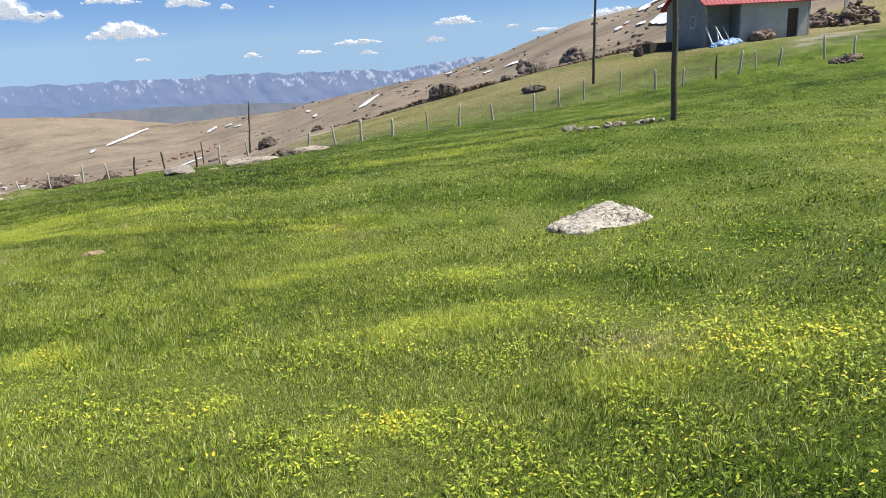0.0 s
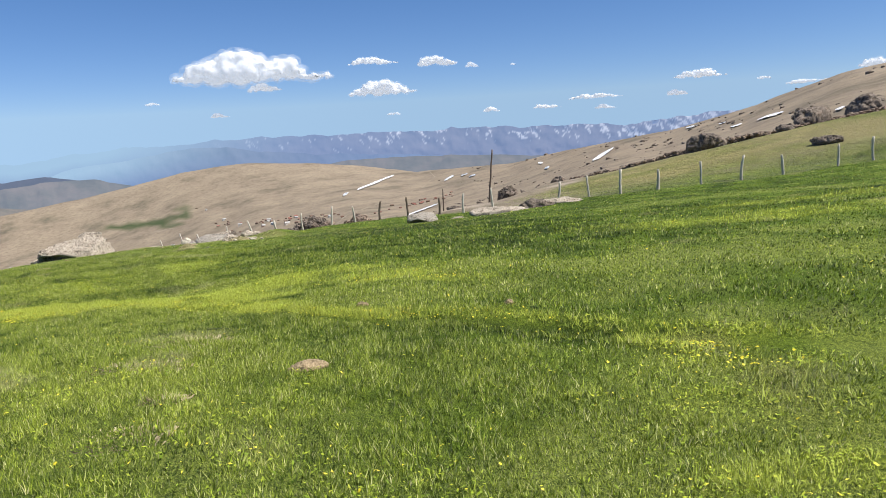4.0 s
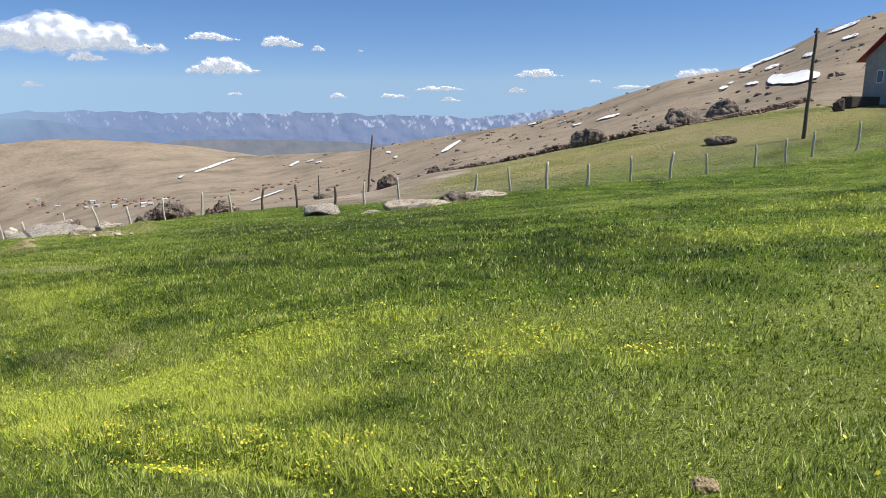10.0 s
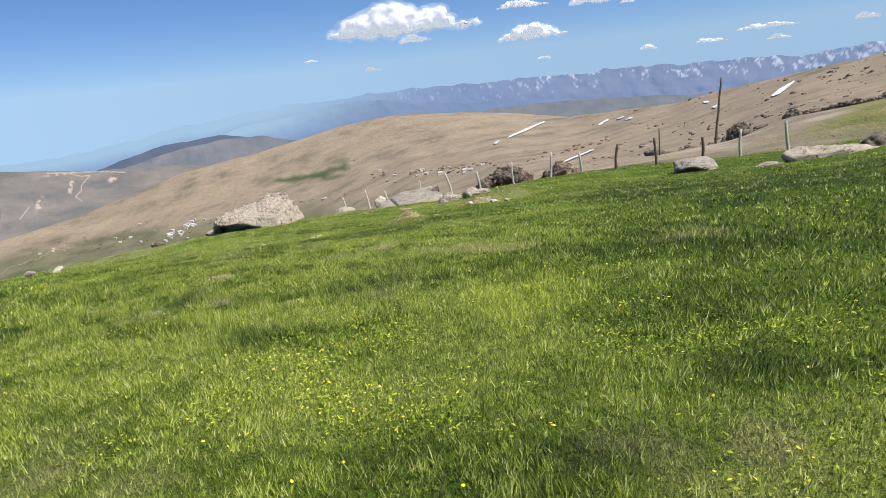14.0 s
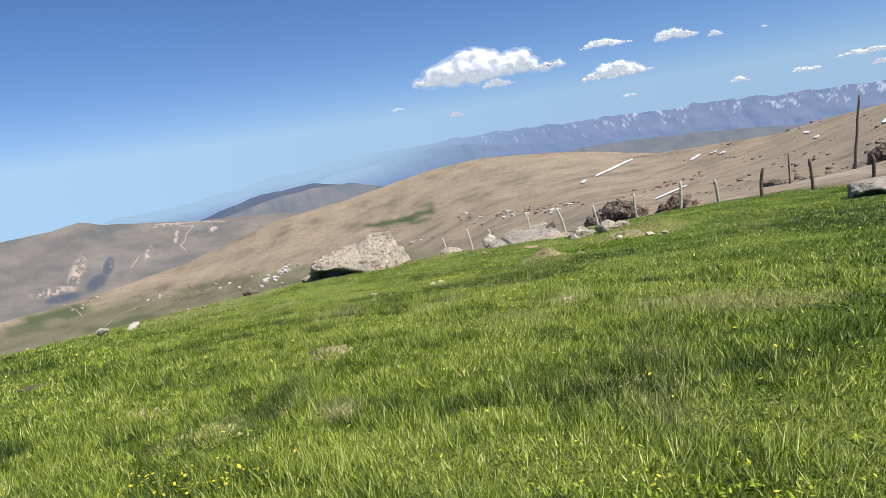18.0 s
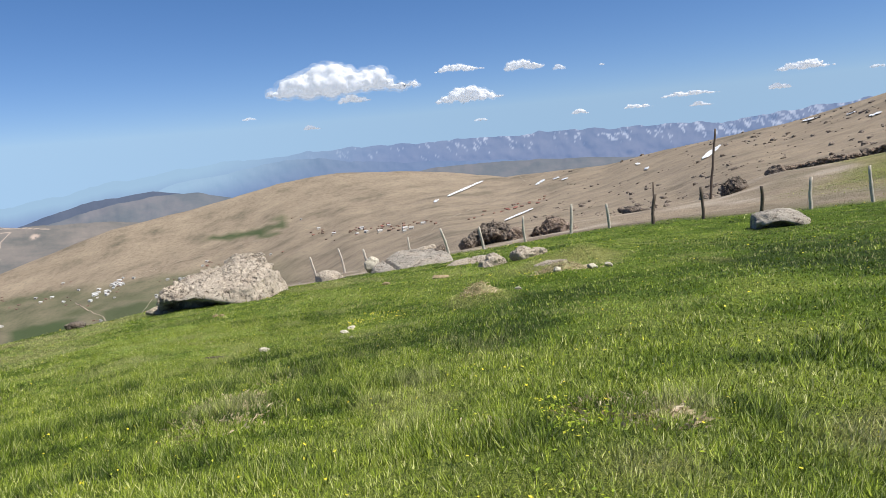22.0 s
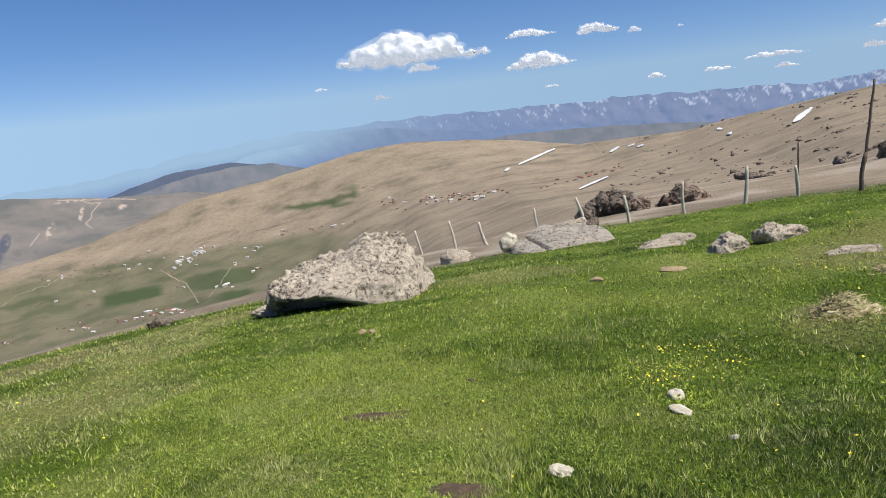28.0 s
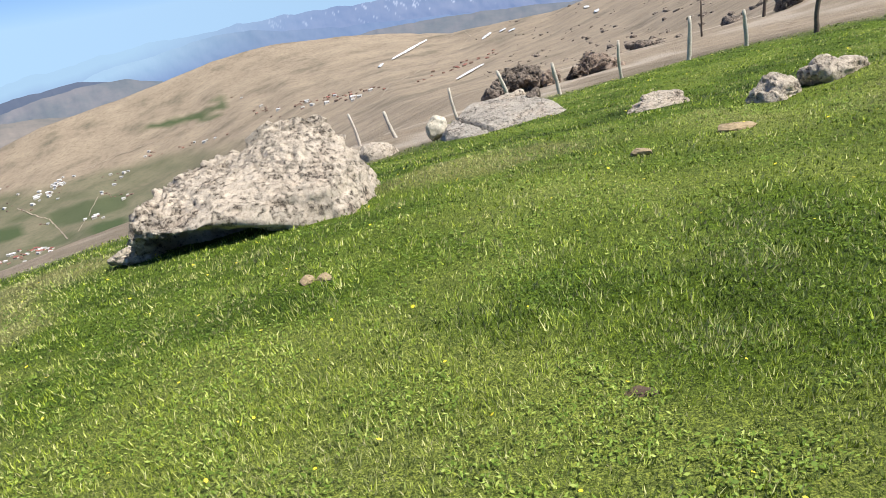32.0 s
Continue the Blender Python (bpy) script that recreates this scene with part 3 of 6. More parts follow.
M_WALLSTONE = stone_material("wall_stone", (0.33, 0.25, 0.185), (0.2, 0.15, 0.11), (0.09, 0.068, 0.052), 1.5)
M_POST = plain_material("weathered_post_wood", (0.42, 0.37, 0.30), (0.64, 0.59, 0.5), 22, 0.9, 0, 0.01)
M_POLE = plain_material("brown_pole_wood", (0.085, 0.062, 0.045), (0.17, 0.13, 0.095), 12, 0.85, 0, 0.01)
M_MOUND = stone_material("bleached_rock", (0.70, 0.64, 0.53), (0.60, 0.54, 0.44), (0.42, 0.38, 0.32), 1.6)
M_SNOW = plain_material("old_snow", (0.78, 0.8, 0.84), (0.88, 0.89, 0.9), 0.6, 0.7, 0, 0.05)
M_DUNG = plain_material("dry_dung", (0.26, 0.19, 0.105), (0.44, 0.34, 0.2), 42, 0.95, 0, 0.03)
M_PALESTONE = plain_material("pale_stone", (0.40, 0.36, 0.28), (0.66, 0.60, 0.48), 18, 0.9, 0, 0.02)
M_SOIL = plain_material("bare_soil", (0.045, 0.027, 0.016), (0.13, 0.088, 0.055), 20, 0.95, 0, 0.03)
M_CLOUD = cloud_material()
M_WISP = wisp_material("cloud_wisps", 0.60)
M_HAZE = wisp_material("cloud_haze", 0.80)
M_THIN = wisp_material("thin_cloud", 0.3)


# ---- object helpers ----
def mesh_of(name, bm, mat, shade=True):
    me = bpy.data.meshes.new(name)
    bm.to_mesh(me)
    bm.free()
    if mat:
        me.materials.append(mat)
    if shade:
        me.polygons.foreach_set("use_smooth", [True] * len(me.polygons))
    return me


def part(name, bm, mat, parent=None, label="", shade=False):
    ob = new(name, mesh_of(name, bm, mat, shade))
    if parent:
        ob.parent = parent
    if label:
        ob["label"] = label
    return ob


def base(name, x, y, z, turn=0.0, label="", category="", group=""):
    ob = new(name)
    ob.empty_display_size = 0.2
    ob.matrix_world = pose(x, y, z, 0, 0, turn)
    return tagged(ob, label, category, group)


def sheet(name, verts, faces, mat, attrs=None):
    """A smooth mesh from numpy arrays; faces all of one length."""
    me = bpy.data.meshes.new(name)
    verts, faces = np.asarray(verts, np.float32), np.asarray(faces, np.int32)
    k = faces.shape[1]
    me.vertices.add(len(verts))
    me.vertices.foreach_set("co", verts.ravel())
    me.loops.add(faces.size)
    me.loops.foreach_set("vertex_index", faces.ravel())
    me.polygons.add(len(faces))
    me.polygons.foreach_set("loop_start", np.arange(len(faces), dtype=np.int32) * k)
    me.update(calc_edges=True)
    me.polygons.foreach_set("use_smooth", np.ones(len(faces), bool))
    for key, values in (attrs or {}).items():
        a = me.attributes.new(key, "FLOAT", "POINT")
        a.data.foreach_set("value", np.asarray(values, np.float32))
    me.materials.append(mat)
    return new(name, me)


def grid_faces(rows, cols, closed=False):
    i, j = np.meshgrid(np.arange(rows - 1), np.arange(cols if closed else cols - 1), indexing="ij")
    j2 = (j + 1) % cols
    return np.stack([i * cols + j, i * cols + j2, (i + 1) * cols + j2, (i + 1) * cols + j], -1).reshape(-1, 4)


def spot(az, r):
    a = radians(az)
    return MID[0] + r * math.sin(a), MID[1] + r * math.cos(a)


RISE = (-10.52, 24.71, -2.31)  # where the valley floor comes into view


def sight(az, el, eye=None):
    """The place on the far slope that lies at that heading and height as seen from the middle of the walk, or from eye."""
    if eye is None:
        el = el + float(far_tilt(az))
        eye = MID
    rs = np.exp(np.linspace(math.log(85), math.log(2300), 420))
    x, y = eye[0] + rs * math.sin(radians(az)), eye[1] + rs * math.cos(radians(az))
    e = np.degrees(np.arctan2(height(x, y) - eye[2], rs))
    k = int(np.argmax(e >= el)) if (e >= el).any() else int(np.argmax(e))
    return float(x[k]), float(y[k]), float(rs[k])


# ---- the ground ----
def build_ground():
    az = np.concatenate([np.arange(-180, -76, 4.0), np.arange(-76, 76, 0.6), np.arange(76, 180, 4.0)])
    r = np.concatenate([[0.0], 0.4 * 1.021 ** np.arange(0, 449)])
    A, R = np.meshgrid(np.radians(az), r)
    x, y = MID[0] + R * np.sin(A), MID[1] + R * np.cos(A)
    z = height(x, y)
    xf, yf, rf, af = x.ravel(), y.ravel(), R.ravel(), np.degrees(A).ravel()
    meadow = meadow_mask(xf, yf)
    el = np.degrees(np.arctan2(z.ravel() - MID[2], rf)) - far_tilt(af)
    va = np.degrees(np.arctan2(xf - RISE[0], yf - RISE[1]))
    ve = np.degrees(np.arctan2(z.ravel() - RISE[2], np.hypot(xf - RISE[0], yf - RISE[1])))
    valley = (1 - smooth(-9.2, -8.2, ve + 0.8 * (fnoise(va * 0.4, ve * 1.1, 61, 3) - 0.5))) * (1 - smooth(-20, -13, va)) * smooth(150, 260, rf)
    field = valley * (0.34 + 0.4 * fnoise(va * 0.8, ve * 2.4, 77, 4))
    for fa, fe, wa, we, deep in FIELDS:
        u, v = (va - fa + 0.25 * (fnoise(va * 1.5, ve * 3, 63, 2) - 0.5)) / wa, (ve - fe + 0.2 * (fnoise(va * 1.2 + 9, ve * 2, 65, 2) - 0.5)) / we
        field = np.maximum(field, deep * (1 - smooth(0.75, 1.1, np.maximum(np.abs(u), np.abs(v)) * 0.6 + 0.4 * np.hypot(u, v))) * (rf > 150))
    rim = (1 - meadow) * (rf < 75) * smooth(0.35, 0.65, fnoise(xf * 0.4, yf * 0.4, 83, 3)) * smooth(12, 30, af)
    field = np.maximum(field, 0.7 * rim)
    gravel = np.maximum((1 - meadow) * smooth(0.55, 0.75, fnoise(xf * 0.25, yf * 0.25, 91, 4)) * (rf < 90) * 0.7, 0.6 * patches(xf, yf, YARD, 95, 0.1))
    verts = np.stack([xf, yf, z.ravel()], 1)
    ob = sheet("ground", verts, grid_faces(len(r), len(az), True)[:, ::-1], M_GROUND,
               {"meadow": meadow, "lush": lush(xf, yf) * (0.3 + 0.4 * smooth(20, 40, rf)), "dry": np.maximum(dry(xf, yf) * 0.6, upland(xf, yf)), "field": field, "gravel": gravel, "tone": shade_of_green(xf, yf)})
    tagged(ob, "green meadow and tan dry hillside falling to a valley", "ground", kind="structure")


build_ground()


# ---- distance ----
def ridge(name, az, el, r, foot, mat, label, rough, seed, snow_from=None, veil=None, scars=(), gully_shades=(), tracks=(), folds=60, depth=420, step=0.09, rows=30):
    a = np.arange(az[0], az[-1], step)
    e = np.interp(a, az, el) + rough * (fnoise(a * 0.9, a * 0 + seed, seed, 6) - 0.5) * 2
    t = np.linspace(0, 1, rows)[:, None]
    E = foot + (e[None] - foot) * t ** 0.9
    R = r + depth * t + folds * (fnoise(a[None] * 0.9 + E * 0.7, E * 1.3 - a[None] * 0.25, seed + 5, 5) - 0.5)
    x, y = MID[0] + R * np.sin(np.radians(a))[None], MID[1] + R * np.cos(np.radians(a))[None]
    z = MID[2] + R * np.tan(np.radians(E + far_tilt(a)[None]))
    verts = np.stack([x.ravel(), y.ravel(), z.ravel()], 1)
    snow = np.zeros(x.shape)
    if snow_from is not None:
        streak = fnoise(a[None] * 4.6 + E * 3.0 + 2 * fnoise(a[None] * 1.2, E * 2, 4, 2), E * 2.4, seed + 8, 4)
        much = 0.26 + 0.2 * smooth(snow_from, snow_from + 14, a) + 0.3 * smooth(13, 22, a) + 0.25 * (fnoise(a * 0.35, a * 0 + 3, seed + 9, 2) - 0.5)
        snow = smooth(0.0, 0.05, streak - 0.815 + 0.36 * much[None] * smooth(0.68, 0.93, t)) * smooth(0.7, 0.8, t) * smooth(snow_from - 4, snow_from + 4, a)[None]
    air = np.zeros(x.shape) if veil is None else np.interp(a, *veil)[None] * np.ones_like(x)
    scar = np.zeros(x.shape)
    for sa, se, wa, we, lean in scars:
        q = ((a[None] - sa - lean * (E - se)) / wa) ** 2 + ((E - se) / we) ** 2
        scar = np.maximum(scar, np.exp(-q ** 2) * smooth(0.42, 0.6, fnoise(a[None] * 5 + E * 3 + seed, E * 6, seed, 4)))
    # dark gullies: shade painted into the slope's colour
    gully_shade = np.zeros(x.shape)
    for sa, se, wa, we, lean in gully_shades:
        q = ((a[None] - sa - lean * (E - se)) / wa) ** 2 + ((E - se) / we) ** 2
        gully_shade = np.maximum(gully_shade, 0.95 * np.exp(-q ** 4) * smooth(0.1, 0.35, fnoise(a[None] * 4 + seed, E * 3, seed + 3, 3)))
    for line in tracks:
        for (a0, e0), (a1, e1) in zip(line[:-1], line[1:]):
            u = np.clip(((a[None] - a0) * (a1 - a0) + (E - e0) * (e1 - e0)) / ((a1 - a0) ** 2 + (e1 - e0) ** 2), 0, 1)
            scar = np.maximum(scar, 0.8 * (1 - smooth(0.01, 0.05, np.hypot(a[None] - a0 - u * (a1 - a0), E - e0 - u * (e1 - e0)))))
    # paler haze colour towards the crest, painted to fade into the sky
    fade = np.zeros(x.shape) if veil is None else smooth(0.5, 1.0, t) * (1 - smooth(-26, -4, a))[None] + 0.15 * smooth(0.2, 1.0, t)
    ob = sheet(name, verts, grid_faces(rows, len(a)), mat, {"fade": fade.ravel(), "snow": snow.ravel(), "veil": air.ravel(), "scar": scar.ravel(), "gully_shade": gully_shade.ravel()})
    return tagged(ob, label, "backdrop", kind="structure")


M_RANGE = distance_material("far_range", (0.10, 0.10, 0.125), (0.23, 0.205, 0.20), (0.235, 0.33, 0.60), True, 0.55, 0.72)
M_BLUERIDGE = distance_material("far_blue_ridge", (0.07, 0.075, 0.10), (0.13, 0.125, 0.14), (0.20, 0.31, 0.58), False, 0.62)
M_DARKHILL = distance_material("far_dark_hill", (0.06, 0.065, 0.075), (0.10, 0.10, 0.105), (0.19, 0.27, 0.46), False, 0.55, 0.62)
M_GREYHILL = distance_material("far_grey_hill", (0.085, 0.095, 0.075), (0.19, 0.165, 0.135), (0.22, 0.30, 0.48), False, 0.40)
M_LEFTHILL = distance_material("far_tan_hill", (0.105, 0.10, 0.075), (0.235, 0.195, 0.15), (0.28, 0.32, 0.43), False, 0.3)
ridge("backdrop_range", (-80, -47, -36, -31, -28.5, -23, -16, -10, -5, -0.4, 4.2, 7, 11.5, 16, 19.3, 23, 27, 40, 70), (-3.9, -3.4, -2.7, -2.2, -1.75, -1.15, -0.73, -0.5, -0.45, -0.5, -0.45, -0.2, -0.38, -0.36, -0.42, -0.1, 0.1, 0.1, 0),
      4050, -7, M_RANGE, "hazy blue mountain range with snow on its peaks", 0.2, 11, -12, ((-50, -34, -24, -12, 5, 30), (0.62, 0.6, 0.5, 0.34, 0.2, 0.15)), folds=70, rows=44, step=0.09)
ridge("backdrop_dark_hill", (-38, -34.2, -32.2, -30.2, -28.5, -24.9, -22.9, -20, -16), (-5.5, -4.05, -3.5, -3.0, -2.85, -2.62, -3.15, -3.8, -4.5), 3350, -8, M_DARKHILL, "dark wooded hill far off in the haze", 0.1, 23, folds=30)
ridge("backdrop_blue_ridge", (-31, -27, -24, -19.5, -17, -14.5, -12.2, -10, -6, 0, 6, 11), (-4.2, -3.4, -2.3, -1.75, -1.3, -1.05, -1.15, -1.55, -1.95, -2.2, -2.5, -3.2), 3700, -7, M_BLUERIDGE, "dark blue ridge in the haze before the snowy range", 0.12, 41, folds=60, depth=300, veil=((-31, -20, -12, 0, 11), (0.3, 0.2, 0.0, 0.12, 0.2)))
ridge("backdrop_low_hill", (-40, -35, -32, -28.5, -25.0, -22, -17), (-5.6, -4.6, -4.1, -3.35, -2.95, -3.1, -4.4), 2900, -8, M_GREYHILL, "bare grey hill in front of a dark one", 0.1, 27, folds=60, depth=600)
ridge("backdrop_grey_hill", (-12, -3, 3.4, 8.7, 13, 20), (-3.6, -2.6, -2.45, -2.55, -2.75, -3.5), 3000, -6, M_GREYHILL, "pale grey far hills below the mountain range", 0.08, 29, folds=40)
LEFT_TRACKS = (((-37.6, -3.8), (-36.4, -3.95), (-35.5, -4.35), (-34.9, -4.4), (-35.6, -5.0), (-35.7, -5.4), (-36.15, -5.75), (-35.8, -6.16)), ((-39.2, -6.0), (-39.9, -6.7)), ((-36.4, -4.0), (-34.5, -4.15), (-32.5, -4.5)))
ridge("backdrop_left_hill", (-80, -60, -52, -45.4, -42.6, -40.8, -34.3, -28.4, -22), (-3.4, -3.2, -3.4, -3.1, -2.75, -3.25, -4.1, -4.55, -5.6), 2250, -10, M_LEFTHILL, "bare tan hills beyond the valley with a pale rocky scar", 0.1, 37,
      scars=((-43.6, -6.4, 0.5, 1.2, 0.5), (-45.4, -7.3, 1.3, 0.3, 0), (-38.5, -5.9, 0.25, 0.5, 0.5), (-36.3, -5.0, 0.16, 0.6, 0.4), (-33.5, -4.9, 0.3, 0.2, 0.6), (-36.5, -4.0, 1.4, 0.08, 0)), gully_shades=((-41.4, -6.3, 0.4, 0.7, 0.4), (-42.4, -7.3, 0.7, 0.6, 0.6), (-44.8, -7.9, 1.2, 0.3, 0.2)), tracks=LEFT_TRACKS, folds=50, depth=1000, step=0.06, rows=80)


# ---- clouds ----
def cloud(az, el, w, h, seed, label="small white fair-weather cloud"):
    """w, h: half width and half height in degrees."""
    rnd = random.Random(seed)
    r = 3500.0
    x, y = spot(az, r)
    z = MID[2] + r * math.tan(radians(el + float(far_tilt(az))))
    W, H = r * math.tan(radians(w)), r * math.tan(radians(h)) * 1.0
    bm = bmesh.new()
    n = max(12, int(95 * min(1.0, w / 4)))
    for k in range(n):
        u = (k + 0.5) / n * 2 - 1 + rnd.uniform(-0.06, 0.06)
        body = max(0.14, (1 - abs(u) ** 2.6) * (0.62 + 0.3 * noise.noise(Vector((u * 2.3 + 3, seed * 1.7, 0))) - 0.22 * u))
        size = H * body * rnd.uniform(0.25, 0.75)
        lift = -H * 0.45 + size * 0.55 + rnd.uniform(0, 0.9) * H * body
        m = Matrix.Translation((u * W, rnd.uniform(-0.3, 0.3) * W * 0.4, lift)) @ Matrix.Diagonal((size * rnd.uniform(1.3, 2.0) + W / n * 1.5, size * 1.3, size * 0.85, 1))
        bmesh.ops.create_icosphere(bm, subdivisions=2, radius=1.0, matrix=m)
    tmp = bpy.data.objects.new("cloud_lumps", mesh_of("cloud_lumps", bm, None, False))
    scene.collection.objects.link(tmp)
    melt = tmp.modifiers.new("melt", "REMESH")
    melt.mode, melt.voxel_size = "VOXEL", max(2.5, H / 13)
    me = bpy.data.meshes.new_from_object(tmp.evaluated_get(bpy.context.evaluated_depsgraph_get()))
    lumps = tmp.data
    bpy.data.objects.remove(tmp)
    bpy.data.meshes.remove(lumps)
    bm = bmesh.new()
    bm.from_mesh(me)
    bpy.data.meshes.remove(me)
    displace_noise(bm, H * 0.26, H * 0.5, seed)
    displace_noise(bm, H * 0.06, H * 0.17, seed + 2)
    for _ in range(2):
        bmesh.ops.smooth_vert(bm, verts=bm.verts, factor=0.5, use_axis_x=True, use_axis_y=True, use_axis_z=True)
    shells = []
    for k, (grow_by, ruffle) in enumerate(((0.05, 0.10), (0.15, 0.2))):
        shell = bm.copy()
        displace_noise(shell, H * ruffle, H * 0.3, seed + 4 + k)
        shell.normal_update()
        for v, m in [(v, v.normal * H * grow_by) for v in shell.verts]:
            v.co += m
        bmesh.ops.smooth_vert(shell, verts=shell.verts, factor=0.5, use_axis_x=True, use_axis_y=True, use_axis_z=True)
        shells.append(shell)
    ob = part("cloud", bm, M_THIN if w < 0.65 else M_CLOUD, None, "", True)
    part("wisp", shells[0], M_WISP, ob, "thin wisps round the edge", True)
    part("haze", shells[1], M_HAZE, ob, "faint vapour round the edge", True)
    ob.matrix_world = pose(x, y, z, 0, 0, -az)
    tagged(ob, label, "cloud", "clouds")


def displace_noise(bm, amount, size, seed):
    off = Vector((seed * 1.37, seed * 0.73, seed * 2.11))
    bm.normal_update()
    moves = [v.normal * noise.fractal(v.co / size + off, 0.9, 2.1, 3) * amount for v in bm.verts]
    for v, m in zip(bm.verts, moves):
        v.co += m


for k, (az, el, w, h) in enumerate(((-9.8, 4.7, 5.6, 1.7), (-9.1, 3.35, 1.3, 0.5), (-0.4, 5.2, 1.9, 0.45), (0.2, 3.0, 2.6, 0.8), (4.7, 5.05, 1.5, 0.6), (7.5, 4.6, 0.55, 0.3),
                                    (10.8, 4.6, 0.2, 0.15), (25.1, 3.0, 1.9, 0.45), (23.4, 1.8, 0.7, 0.35), (17.2, 1.85, 2.2, 0.28), (13.4, 1.2, 1.1, 0.3), (8.9, 1.05, 0.7, 0.28), (-12.7, 1.3, 0.7, 0.25),
                                    (-17.4, 2.3, 0.6, 0.2), (29.5, 2.15, 0.5, 0.22), (37.4, 2.5, 2.0, 0.5), (18.0, 1.0, 0.9, 0.25), (1.0, 1.0, 0.6, 0.2), (32.5, 1.6, 1.6, 0.3), (-6.4, 4.3, 0.7, 0.25))):
    cloud(az, el, w, h, 100 + k, "large white cumulus cloud with a flat grey base" if k == 0 else "small white fair-weather cloud")


# ---- rocks ----
def displace(bm, amount, size, seed, octaves=4, ridged=False):
    off = Vector((seed * 3.17, seed * 1.71, seed * 5.03))
    bm.normal_update()
    moves = []
    for v in bm.verts:
        p = v.co / size + off
        d, amp = 0.0, 1.0
        for k in range(octaves):
            q = noise.noise(p * 2 ** k)
            d += amp * ((0.5 - abs(q)) if ridged else q)
            amp *= 0.5
        moves.append(v.normal * d * amount)
    for v, m in zip(bm.verts, moves):
        v.co += m


def rock(name, x, y, size, turn=0.0, seed=1, mat=None, label="", sink=0.25, detail=5, rough=0.22, tilt=(0, 0), category="rock", group="", dz=0.0):
    """A rounded, pitted stone lying in the ground; size: width, depth, height."""
    w, d, h = size
    bm = bmesh.new()
    bmesh.ops.create_icosphere(bm, subdivisions=detail, radius=1.0)
    for v in bm.verts:
        c = v.co
        k = 0.72
        v.co = Vector((math.copysign(abs(c.x) ** k, c.x) * 0.55, math.copysign(abs(c.y) ** k, c.y) * 0.55, math.copysign(abs(c.z) ** 0.8, c.z) * 0.7))
    chips = random.Random(seed * 7 + 1)
    for _ in range(15 if h < 0.3 else 11):
        cut = Vector((chips.gauss(0, 1), chips.gauss(0, 1), chips.gauss(0.35, 0.8))).normalized()
        far = chips.uniform(0.26, 0.42) if h < 0.3 else chips.uniform(0.36, 0.52)
        for v in bm.verts:
            over = v.co.dot(cut) - far
            if over > 0:
                v.co -= cut * over * 0.94
    for v in bm.verts:
        v.co = Vector((v.co.x * w, v.co.y * d, v.co.z * h))
    m = min(w, d, h * 1.6)
    displace(bm, rough * (0.25 if h < 0.3 else 0.55) * m, m * 0.6, seed, 2)
    displace(bm, rough * 0.5 * m, m * 0.22, seed + 9, 4, True)
    ob = part(name, bm, mat or M_ROCK, None, "", h >= 0.3)
    ob.matrix_world = pose(x, y, ground(x, y) + h * 0.62 - sink * h + dz, tilt[0], tilt[1], turn)
    return tagged(ob, label, category, group)


